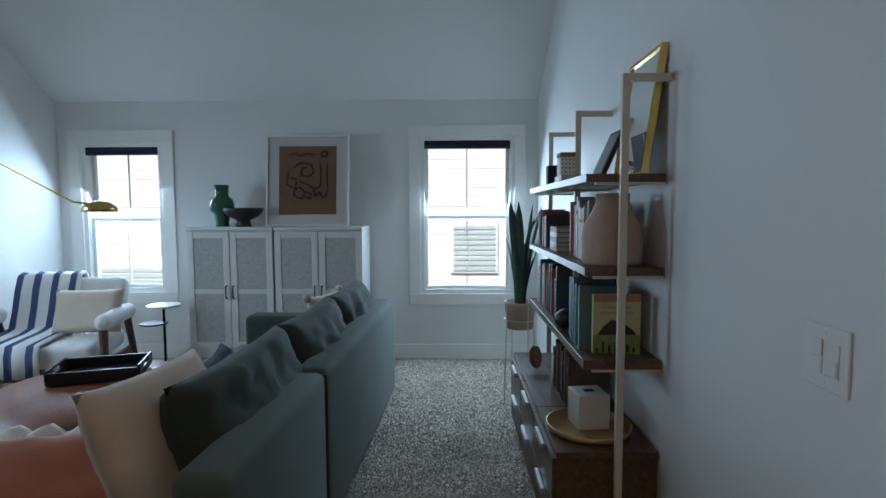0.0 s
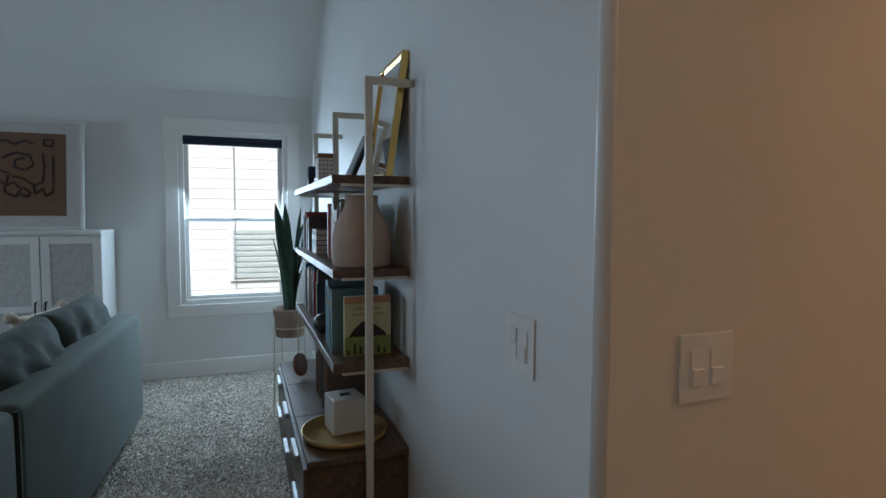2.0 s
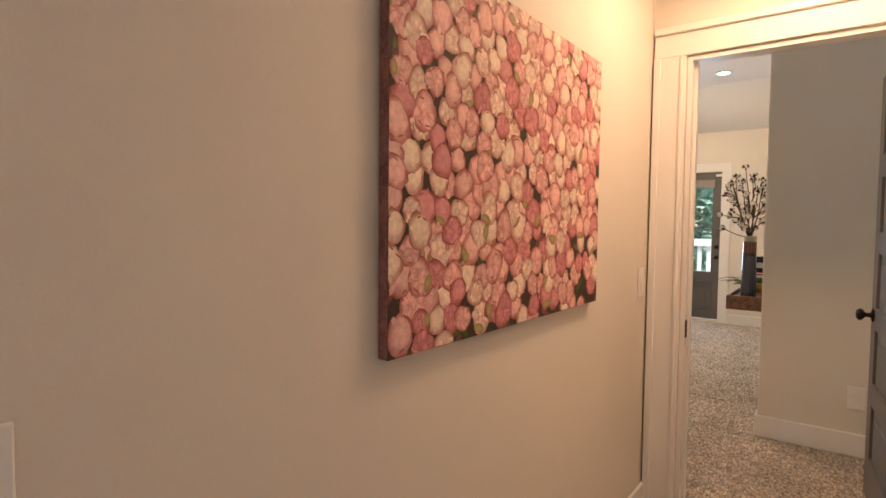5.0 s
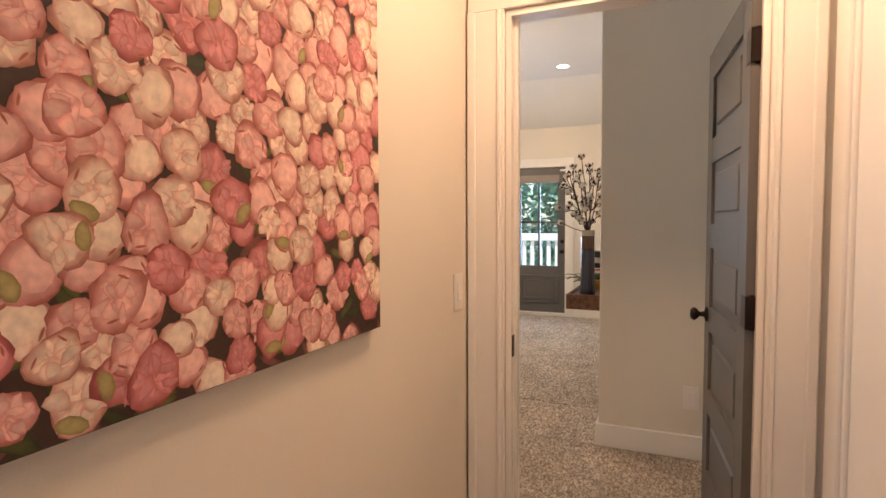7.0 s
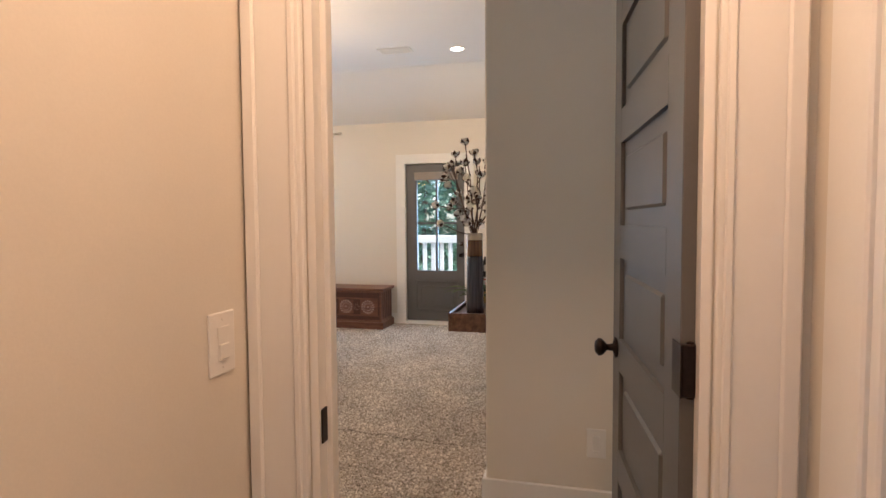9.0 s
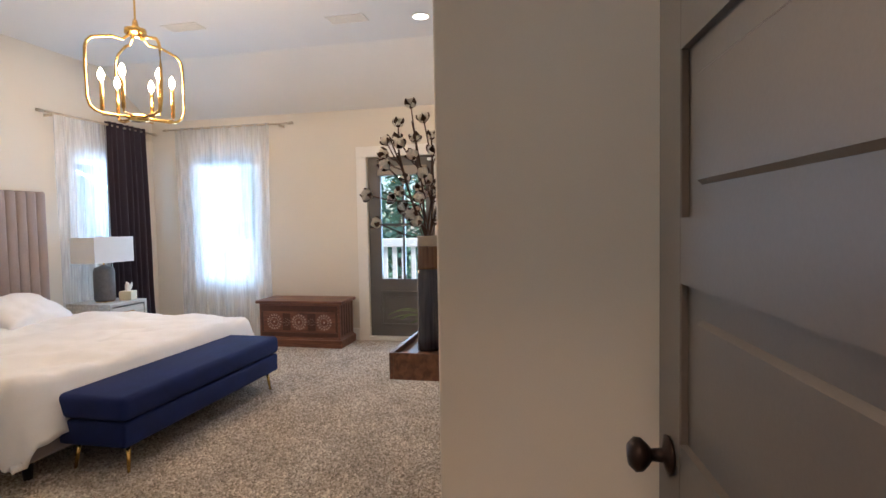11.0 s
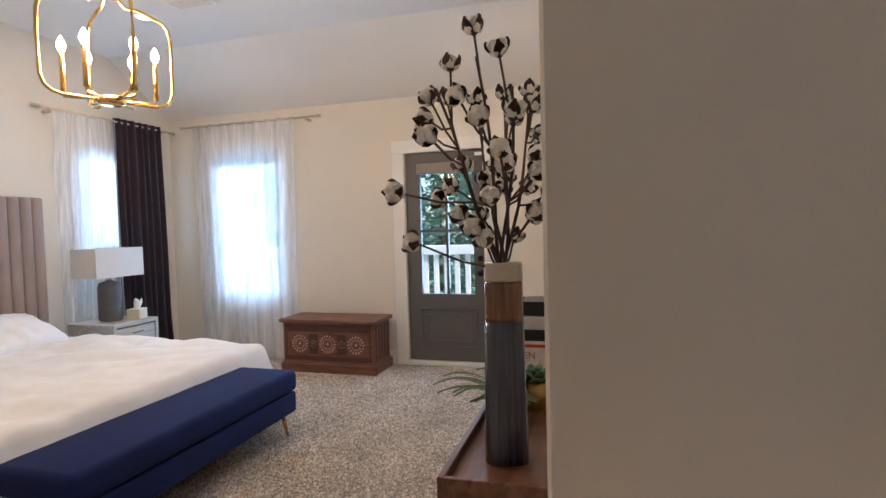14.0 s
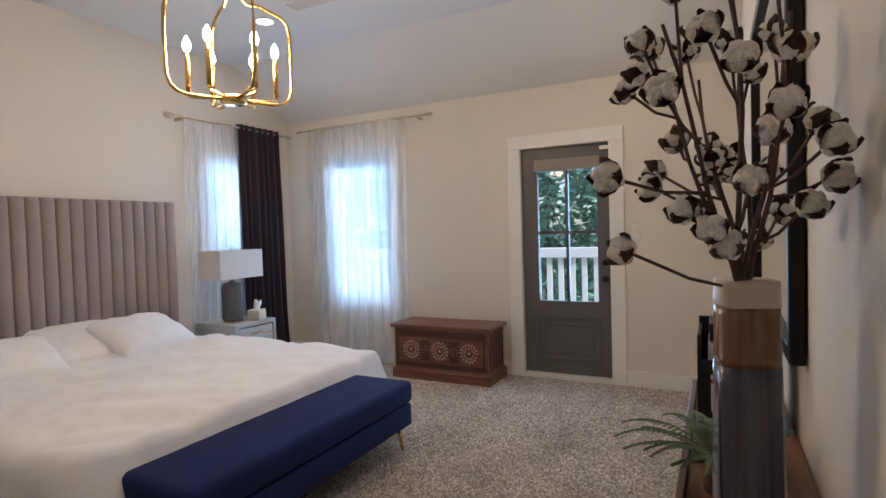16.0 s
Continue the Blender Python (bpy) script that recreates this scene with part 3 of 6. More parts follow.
def five_panel_door(w=0.775, h=1.965, t=0.036):
    """A hall door leaf, hinge at the origin, running along +x, with five stacked panels."""
    th = thing("door_1", "open dark grey five-panel wooden door with a bronze knob", "door", kind="structure")
    st, rails = 0.115, [0.0, 0.20]
    n, rail = 5, 0.10
    ph = (h - 0.20 - 0.115 - rail * (n - 1)) / n
    bm = bmesh.new()
    box(bm, 0, st, -t / 2, t / 2, 0, h, 0.002)
    box(bm, w - st, w, -t / 2, t / 2, 0, h, 0.002)
    z = 0.0
    hh = 0.20
    zs = []
    for i in range(n + 1):
        box(bm, st, w - st, -t / 2, t / 2, z, z + hh)
        z += hh
        if i < n:
            zs.append((z, z + ph))
            z += ph
        hh = rail if i < n - 1 else 0.115
    part("leaf_frame", bm, door_paint, th)
    for za, zb in zs:
        b2 = B(st, w - st, -0.006, 0.006, za, zb)
        box(b2, st + 0.05, w - st - 0.05, -0.013, 0.013, za + 0.045, zb - 0.045, 0.007)
        part("panel", b2, door_paint, th)
    for s in (1, -1):
        bm = lathe(((0.0, 0), (0.031, 0), (0.033, 0.006), (0.012, 0.012), (0.010, 0.03), (0.018, 0.036), (0.027, 0.046), (0.028, 0.056), (0.018, 0.066), (0.0, 0.068)), 20)
        kn = part("knob", bm, bronze, th, "round dark bronze door knob", m=T(w - 0.066, s * t / 2, 0.862, rx=-90 * s), smooth=True)
    for z in (0.25, 0.985, 1.78):
        bm = B(-0.014, 0.045, t / 2, t / 2 + 0.003, z - 0.05, z + 0.05, 0.001)
        r = lathe(((0.0, z - 0.055), (0.008, z - 0.053), (0.008, z + 0.053), (0.0, z + 0.055)), 10)
        me = bpy.data.meshes.new("tmp")
        r.to_mesh(me)
        r.free()
        bm.from_mesh(me)
        bpy.data.meshes.remove(me)
        box(bm, -0.010, 0.002, -0.02, t / 2, z - 0.05, z + 0.05, 0.002)
        part("hinge", bm, bronze, th, "dark bronze butt hinge")
    return th


d1 = five_panel_door()
d1.matrix_world = T(DX0 + 0.035, OY0 + 0.026, 0.012, 5.2)


def glazed_door():
    th = thing("door_2", "dark grey exterior door with four glass panes and a lower panel", "door", kind="structure")
    x0, x1 = BX1 + 0.03, BX1 + 0.075
    y0, y1, z0, z1 = BD[0] + 0.004, BD[1] - 0.004, 0.045, BD[3] - 0.004
    gy0, gy1, gz0, gz1 = 1.536, 2.040, 0.67, 1.845
    bm = bmesh.new()
    box(bm, x0, x1, y0, gy0, z0, z1)
    box(bm, x0, x1, gy1, y1, z0, z1)
    box(bm, x0, x1, gy0, gy1, z0, gz0)
    box(bm, x0, x1, gy0, gy1, gz1, z1)
    part("leaf_frame", bm, door_paint, th)
    mz, my = 1.258, (gy0 + gy1) / 2
    bm = bmesh.new()
    box(bm, x0 + 0.004, x1 - 0.004, my - 0.012, my + 0.012, gz0, gz1)
    box(bm, x0 + 0.006, x1 - 0.006, gy0, gy1, mz - 0.012, mz + 0.012)
    part("muntin", bm, door_paint, th)
    for ya, yb in ((gy0, my - 0.012), (my + 0.012, gy1)):
        for za, zb in ((gz0, mz - 0.012), (mz + 0.012, gz1)):
            g = part("pane", B(x0 + 0.02, x0 + 0.024, ya, yb, za, zb), pane_glass, th)
            g.visible_shadow = False
    bm = bmesh.new()
    panel_mold(bm, -(2.06), -(1.515), 0.16, 0.545, 0.014, 0.025)
    panel_mold(bm, -(2.00), -(1.575), 0.225, 0.48, 0.010, 0.016)
    part("lower_panel", bm, door_paint, th, m=Matrix(((0, -1, 0, x0), (-1, 0, 0, 0), (0, 0, 1, 0), (0, 0, 0, 1))))
    part("roller_shade", B(x0 - 0.045, x0 - 0.004, 1.505, 2.06, 1.785, 1.885, 0.008, 2), mat("taupe_shade", (0.30, 0.26, 0.22), 0.8), th, "rolled-up taupe fabric shade")
    bm = lathe(((0.0, 0), (0.028, 0), (0.028, 0.008), (0.01, 0.014), (0.01, 0.03), (0.026, 0.042), (0.02, 0.058), (0.0, 0.06)), 18)
    part("knob", bm, bronze, th, "dark bronze knob", m=T(x0, 1.475, 0.865, ry=-90), smooth=True)
    bm = lathe(((0.0, 0), (0.026, 0), (0.024, 0.014), (0.0, 0.018)), 18)
    part("deadbolt", bm, bronze, th, m=T(x0, 1.475, 1.0, ry=-90), smooth=True)
    part("threshold", B(BX1 - 0.03, BX1 + 0.12, BD[0], BD[1], 0.004, 0.042, 0.004), trim_paint, th, "white threshold")
    part("sensor", B(BX1 - 0.028, BX1 - 0.004, 1.43, 1.50, 1.925, 1.955, 0.004), white_plastic, th)
    return th


glazed_door()


def sash_window_y(name, hole, y0, shade=True):
    """A double-hung white window in a wall along x."""
    xa, xb, za, zb = hole
    th = thing(name, "white double-hung sash window with a navy roman shade rolled up" if shade else "white sash window behind sheer curtains", "window", kind="structure")
    f = 0.035
    bm = bmesh.new()
    box(bm, xa, xa + f, y0, y0 + 0.13, za, zb)
    box(bm, xb - f, xb, y0, y0 + 0.13, za, zb)
    box(bm, xa + f, xb - f, y0, y0 + 0.13, zb - f, zb)
    box(bm, xa + f, xb - f, y0, y0 + 0.13, za, za + f)
    part("window_frame", bm, trim_paint, th)
    mid = (za + zb) / 2 - 0.012
    for k, (z0, z1, dy) in enumerate(((za + f, mid + 0.018, 0.045), (mid - 0.018, zb - f, 0.085))):
        bm = bmesh.new()
        s = 0.03
        x0, x1 = xa + f, xb - f
        box(bm, x0, x0 + s, y0 + dy, y0 + dy + 0.03, z0, z1, 0.003)
        box(bm, x1 - s, x1, y0 + dy, y0 + dy + 0.03, z0, z1, 0.003)
        box(bm, x0 + s, x1 - s, y0 + dy, y0 + dy + 0.03, z0, z0 + s, 0.003)
        box(bm, x0 + s, x1 - s, y0 + dy, y0 + dy + 0.03, z1 - s, z1, 0.003)
        cx = (x0 + x1) / 2
        box(bm, cx - 0.005, cx + 0.005, y0 + dy + 0.008, y0 + dy + 0.022, z0 + s, z1 - s)
        sash = part("sash", bm, trim_paint, th)
        for pa, pb in ((x0 + s, cx - 0.005), (cx + 0.005, x1 - s)):
            g = part("pane", B(pa, pb, y0 + dy + 0.012, y0 + dy + 0.016, z0 + s, z1 - s), pane_glass, sash)
            g.visible_shadow = False
    if shade:
        bm = bmesh.new()
        for k in range(3):
            box(bm, xa + 0.012, xb - 0.012, y0 + 0.004, y0 + 0.034 + 0.004 * k, zb - 0.036 - 0.033 * k, zb - 0.004 - 0.033 * k, 0.008, 2)
        part("roman_shade", bm, navy_cloth, th, "folded navy roman shade")
    return th


sash_window_y("window_1", W1, LY1)
sash_window_y("window_2", W2, LY1)
sash_window_y("window_3", BH, BY1, False)
w4 = sash_window_y("window_4", (BW[0], BW[1], BW[2], BW[3]), 0.0, False)
w4.matrix_world = Matrix(((0, 1, 0, BX1), (1, 0, 0, 0), (0, 0, 1, 0), (0, 0, 0, 1)))
part("roller_shade", B(BW[0] + 0.04, BW[1] - 0.04, 0.004, 0.034, BW[3] - 0.13, BW[3] - 0.03, 0.006), mat("grey_shade", (0.16, 0.15, 0.15), 0.8), w4)
# unseen west window, added to go with the fill lamp there
w5 = sash_window_y("unseen_window_5", (2.2, 3.0, 0.6, 1.9), 0.0)
w5.matrix_world = Matrix(((0, -1, 0, LX0), (1, 0, 0, 0), (0, 0, 1, 0), (0, 0, 0, 1)))

# ---- fixtures ----
def switch_plate(name, label, m, gangs, kinds):
    """A wall plate in the x-z plane, facing -y."""
    th = thing(name, label, "light switch", m)
    w = 0.079 + 0.046 * (gangs - 1)
    part("plate", B(-w / 2, w / 2, -0.006, 0, -0.063, 0.063, 0.003, 2), white_plastic, th)
    for g in range(gangs):
        cx = (g - (gangs - 1) / 2) * 0.046
        if kinds[g] == 'rocker':
            bm = B(cx - 0.0165, cx + 0.0165, -0.008, -0.0062, -0.034, 0.034, 0.001)
            box(bm, cx - 0.015, cx + 0.015, -0.0115, -0.007, -0.032, 0.0, 0.002)
            part("rocker", bm, white_plastic, th)
        elif kinds[g] == 'dimmer':
            bm = B(cx - 0.0165, cx + 0.0165, -0.008, -0.0062, -0.034, -0.002, 0.001)
            box(bm, cx - 0.0165, cx + 0.0165, -0.010, -0.0062, 0.001, 0.034, 0.001)
            part("rocker", bm, white_plastic, th)
        else:
            bm = B(cx - 0.0165, cx + 0.0165, -0.008, -0.0062, -0.034, 0.034, 0.004)
            part("socket", bm, white_plastic, th)
    for z in (-0.048, 0.048):
        part("screw", lathe(((0, 0), (0.003, 0), (0.003, 0.001), (0, 0.0012)), 8), white_plastic, th, m=T(0, -0.0062, z, rx=90))
    return th


switch_plate("light_switch", "white double switch plate on the white wall", T(LX1, 1.065, 1.003, -90), 2, ('dimmer', 'rocker'))
switch_plate("light_switch", "white double rocker switch plate in the hall", T(0.806, HY, 1.004), 2, ('rocker', 'rocker'))
switch_plate("light_switch", "white single rocker switch plate beside the door", T(3.043, HY, 1.037), 1, ('rocker',))
switch_plate("light_switch", "white switch plate beside the glazed door", T(BX1, 1.225, 1.25, -90), 1, ('rocker',))
tagged(switch_plate("wall_outlet", "white power outlet low on the nib wall", T(NX, 0.02, 0.33, -90), 1, ('outlet',)), category="outlet")


def can_light(x, y, z):
    th = thing("recessed_light", "lit recessed ceiling light with white trim", "ceiling light", T(x, y, z), group="recessed ceiling lights")
    bm = bmesh.new()
    n = 28
    ri, ro = 0.062, 0.082
    for r0, r1, z0, z1 in ((ri, ro, -0.006, -0.006), (ro, ro, -0.006, 0.0)):
        a = [bm.verts.new((r0 * math.cos(6.2832 * i / n), r0 * math.sin(6.2832 * i / n), z0)) for i in range(n)]
        b = [bm.verts.new((r1 * math.cos(6.2832 * i / n), r1 * math.sin(6.2832 * i / n), z1)) for i in range(n)]
        for i in range(n):
            bm.faces.new((a[i], b[i], b[(i + 1) % n], a[(i + 1) % n]))
    part("trim_ring", bm, white_plastic, th)
    part("lens", lathe(((0, -0.004), (0.061, -0.004), (0.061, -0.001), (0, -0.001)), 28), can_mat, th)


can_light(7.33, 1.25, CZ)
can_light(7.15, 3.75, CZ)
can_light(5.2, 1.25, CZ)
can_light(2.6, 0.2, 2.44)
can_light(-0.86, -1.2, CZ)


def ceiling_vent(x, y):
    th = thing("ceiling_vent", "white metal ceiling vent with slats", "vent", T(x, y, CZ))
    bm = bmesh.new()
    for a in ((-0.08, 0.08, -0.165, -0.15), (-0.08, 0.08, 0.15, 0.165), (-0.08, -0.065, -0.15, 0.15), (0.065, 0.08, -0.15, 0.15)):
        box(bm, *a, -0.008, 0.0)
    part("frame", bm, white_plastic, th)
    # near-black sheet for the shade between the slats; no duct is cut
    part("backing", B(-0.065, 0.065, -0.15, 0.15, -0.003, -0.001), mat("vent_duct_shade", (0.05, 0.05, 0.05), 0.8), th)
    for i in range(6):
        part("slat", B(-0.055 + 0.02 * i, -0.045 + 0.02 * i, -0.15, 0.15, -0.007, -0.003), white_plastic, th)


ceiling_vent(7.23, 1.85)
ceiling_vent(7.05, 3.25)

# ---- hall ----
pic = thing("canvas_print", "large canvas print of pale pink peony buds", "picture", T(1.948, HY, 1.4225))
part("canvas", B(-0.522, 0.522, -0.026, -0.001, -0.40, 0.40, 0.003), canvas_dark, pic)


def peony_picture(w, h):
    """The printed photograph: packed peony buds drawn petal by petal, flat on the canvas."""
    r = random.Random(21)
    verts, faces, cols = [], [], []
    level = [0]

    def patch(cx, cz, rx, rz, turn, mid, rim, n=14, rough=0.06, bias=0.0):
        """A flat rounded patch shaded from its middle to its rim."""
        level[0] += 1
        y = -0.0264 - level[0] * 2.5e-7
        c, s_ = math.cos(turn), math.sin(turn)
        at = len(verts)
        ph = r.uniform(0, 6.28)
        for q, mixing in ((0.0, 0.0), (0.62, 0.22), (1.0, 1.0)):
            for k in range(n if q else 1):
                a = 6.2832 * k / n
                wob = 1 + rough * math.sin(3 * a + ph) + rough * 0.7 * r.uniform(-1, 1)
                u, v = rx * q * wob * math.cos(a), rz * q * wob * math.sin(a) + (bias * rz * (1 - q))
                x = min(w - 0.001, max(0.001 - w, cx + u * c - v * s_))
                z = min(h - 0.001, max(0.001 - h, cz + u * s_ + v * c))
                verts.append((x, y, z))
                cols.append(tuple(m * (1 - mixing) + e * mixing for m, e in zip(mid, rim)) + (1.0,))
        for k in range(n):
            k2 = (k + 1) % n
            faces.append((at, at + 1 + k, at + 1 + k2))
            faces.append((at + 1 + k, at + 1 + n + k, at + 1 + n + k2, at + 1 + k2))

    def times(c, f):
        return tuple(a * b for a, b in zip(c, f))

    for corner in ((-w, -h), (w, -h), (w, h), (-w, h)):
        verts.append((corner[0], -0.0263, corner[1]))
        cols.append((0.045, 0.022, 0.016, 1.0))
    faces.append((0, 1, 2, 3))
    d = 0.057
    spots = []
    for row in range(int(2 * h / (d * 0.86)) + 2):
        for col in range(int(2 * w / d) + 2):
            spots.append((-w + d * (col + 0.5 * (row % 2)) + r.uniform(-0.014, 0.014), -h + row * d * 0.86 + r.uniform(-0.013, 0.013)))
    for x, z in spots:
        for _ in range(2):
            if r.random() < 0.5:
                g = r.choice(((0.035, 0.045, 0.012), (0.075, 0.085, 0.022), (0.13, 0.13, 0.035), (0.20, 0.075, 0.06)))
                patch(x + r.uniform(-0.03, 0.03), z + r.uniform(-0.03, 0.03), 0.010, 0.036, r.uniform(0, 6.28), g, times(g, (0.5, 0.5, 0.5)), 8)
    r.shuffle(spots)
    pale, pink, rose = (0.84, 0.70, 0.58), (0.80, 0.50, 0.46), (0.66, 0.29, 0.30)
    for x, z in spots:
        if abs(x) > w or abs(z) > h or r.random() < 0.03:
            continue
        size = r.uniform(0.027, 0.0385)
        turn = r.uniform(-1.4, 1.4)
        long_ = r.uniform(0.98, 1.28)
        p = r.random()
        base = pale if p < 0.40 else pink if p < 0.82 else rose
        base = times(base, [r.uniform(0.9, 1.06)] * 3)
        rim = times(base, (0.62, 0.36, 0.34))
        patch(x, z, size * 1.02, size * long_ * 1.03, turn, times(base, (0.8, 0.6, 0.58)), times(base, (0.42, 0.19, 0.17)), 16, 0.10)
        patch(x, z, size * 0.96, size * long_ * 0.96, turn, base, rim, 16, 0.09, 0.25)
        ruffled = r.random() < 0.6
        for k in range(r.randint(9, 16) if ruffled else r.randint(2, 4)):
            a = r.uniform(0, 6.28)
            q = size * r.uniform(0.15, 0.72)
            tone = times(base, [r.uniform(0.84, 1.14)] * 3)
            patch(x + q * math.cos(a), z + q * math.sin(a), size * r.uniform(0.16, 0.34), size * r.uniform(0.30, 0.55), a - 1.57 + r.uniform(-0.6, 0.6), tone, times(tone, (0.80, 0.54, 0.52)), 9, 0.16, 0.5)
        if not ruffled:
            patch(x + size * 0.12, z + size * 0.15, size * 0.70, size * 0.82, turn, times(base, (1.07, 1.08, 1.06)), times(base, (0.97, 0.88, 0.86)), 14, 0.05, 0.2)
        for k in range(r.randint(0, 3)):
            a = r.uniform(0, 6.28)
            patch(x + size * 0.8 * math.cos(a), z + size * 0.8 * math.sin(a), size * 0.06, size * 0.26, a + r.uniform(-0.5, 0.5), (0.36, 0.10, 0.07), (0.45, 0.18, 0.13), 7)
        if r.random() < 0.16:
            a = turn - 1.57 + r.uniform(-0.8, 0.8)
            patch(x + size * 0.75 * math.cos(a), z + size * 0.75 * math.sin(a), size * 0.32, size * 0.6, a, (0.42, 0.36, 0.15), (0.25, 0.20, 0.07), 9)
    me = bpy.data.meshes.new("printed_picture")
    me.from_pydata(verts, [], faces)
    ca = me.color_attributes.new("print", 'FLOAT_COLOR', 'POINT')
    ca.data.foreach_set("color", [c for col in cols for c in col])
    me.materials.append(print_ink("peony_ink"))
    ob = new("printed_picture", me)
    ob.parent = pic
    tagged(ob, "printed photograph of packed pink and cream peony buds")


peony_picture(0.522, 0.40)


# ---- living room ----
def LV(x, y, z=0.0, rz=0.0, rx=0.0, ry=0.0):
    """A place in the living room, measured from the middle of its window wall."""
    return pose(x - 0.26, y, z, rx, ry, rz)


def cane_cabinet(x0, x1):
    th = thing("cane_cabinet", "white wooden cabinet with woven cane door panels", "cabinet", LV((x0 + x1) / 2, 4.2, 0), group="white cabinets under the art print")
    w = (x1 - x0) / 2 - 0.004
    bm = B(-w, w, 0.022, 0.40, 0.14, 1.135)
    box(bm, -w - 0.003, w + 0.003, -0.006, 0.405, 1.135, 1.16, 0.004)
    for sx in (-1, 1):
        for y in (0.03, 0.36):
            box(bm, sx * w - (0.04 if sx > 0 else 0), sx * w + (0.04 if sx < 0 else 0), y, y + 0.04, 0, 0.14)
    part("body", bm, white_wood, th)
    for s in (-1, 1):
        a, b = (-w, -0.003) if s < 0 else (0.003, w)
        z0, z1, f = 0.20, 1.125, 0.05
        bm = bmesh.new()
        box(bm, a, a + f, 0, 0.02, z0, z1, 0.002)
        box(bm, b - f, b, 0, 0.02, z0, z1, 0.002)
        for za, zb in ((z0, z0 + f), (z1 - f, z1), (0.635, 0.675)):
            box(bm, a + f, b - f, 0, 0.02, za, zb, 0.002)
        d = part("door", bm, white_wood, th)
        part("cane_panel", B(a + f, b - f, 0.009, 0.014, z0 + f, 0.635), cane, d, "woven cane panel")
        part("cane_panel", B(a + f, b - f, 0.009, 0.014, 0.675, z1 - f), cane, d, "woven cane panel")
        hx = -0.028 if s < 0 else 0.028
        part("handle", tube([(hx, 0, 0.60), (hx, -0.025, 0.605), (hx, -0.03, 0.65), (hx, -0.025, 0.695), (hx, 0, 0.70)], 0.006), black_metal, d, "black metal handle", smooth=True)
    return th


cane_cabinet(-1.976, -1.296)
cane_cabinet(-1.286, -0.592)


def art_print():
    th = thing("framed_art", "white-framed brown abstract line print leaning on the wall", "picture", LV(-1.073, 4.40, 1.162, 0, -6))
    w, h = 0.34, 0.745
    bm = bmesh.new()
    f = 0.018
    for a in ((-w, -w + f, 0, h), (w - f, w, 0, h), (-w + f, w - f, 0, f), (-w + f, w - f, h - f, h)):
        box(bm, a[0], a[1], -0.015, 0.015, a[2], a[3], 0.002)
    part("frame", bm, white_wood, th)
    part("mat_board", B(-w + f, w - f, 0.0, 0.006, f, h - f), paper_mat, th)
    part("print", B(-0.235, 0.235, -0.003, -0.001, 0.095, 0.655), kraft, th, "brown paper print")
    rnd = random.Random(4)
    lines = [
        [(-0.12, 0.48), (-0.05, 0.52), (0.03, 0.50), (0.05, 0.44), (0.0, 0.40), (-0.06, 0.42), (-0.05, 0.47), (0.0, 0.48)],
        [(-0.16, 0.44), (-0.17, 0.34), (-0.10, 0.30), (-0.09, 0.38), (-0.15, 0.40)],
        [(-0.11, 0.25), (-0.05, 0.22), (-0.02, 0.27), (-0.06, 0.32), (-0.11, 0.29), (-0.11, 0.25)],
        [(0.10, 0.52), (0.11, 0.42), (0.10, 0.32), (0.05, 0.30), (0.0, 0.34), (-0.07, 0.36)],
        [(0.05, 0.30), (0.06, 0.24), (0.10, 0.28), (0.12, 0.23), (0.16, 0.26), (0.16, 0.50)],
        [(-0.15, 0.58), (-0.10, 0.60), (-0.06, 0.57), (0.0, 0.60), (0.05, 0.58)],
        [(0.11, 0.57), (0.16, 0.57), (0.16, 0.61), (0.11, 0.61), (0.11, 0.57)],
        [(-0.02, 0.24), (0.02, 0.22), (0.03, 0.26), (-0.01, 0.28)],
    ]
    for l in lines:
        pts = [Vector((a, -0.004, b)) for a, b in l]
        fine = []
        for p, q in zip(pts, pts[1:]):
            fine += [p.lerp(q, k / 3) for k in range(3)]
        fine.append(pts[-1])
        part("drawn_line", tube(fine, 0.0075, 6), ink, th)
    for x in (-0.17, -0.07, 0.03, 0.12):
        part("ochre_dash", B(x, x + 0.05, -0.0045, -0.003, 0.155, 0.165), gold_ink, th)
    g = part("glazing", B(-w + f, w - f, -0.012, -0.010, f, h - f), pane_glass, th)
    g.visible_shadow = False


art_print()
gv = thing("green_vase", "dark green glazed vase on the white cabinet", "vase", LV(-1.76, 4.38, 1.161))
part("body", lathe(((0, 0), (0.055, 0), (0.05, 0.02), (0.062, 0.10), (0.092, 0.13), (0.096, 0.18), (0.085, 0.22), (0.055, 0.245), (0.052, 0.27), (0.06, 0.335), (0.052, 0.335), (0.045, 0.27), (0, 0.26)), 36), green_glass, gv, smooth=True)
bw = thing("black_bowl", "black wooden footed bowl on the white cabinet", "bowl", LV(-1.58, 4.36, 1.161))
part("bowl", lathe(((0, 0), (0.06, 0), (0.062, 0.012), (0.05, 0.04), (0.06, 0.055), (0.12, 0.085), (0.15, 0.12), (0.155, 0.15), (0.146, 0.15), (0.13, 0.115), (0.07, 0.075), (0, 0.07)), 40), black_wood, bw, smooth=True)


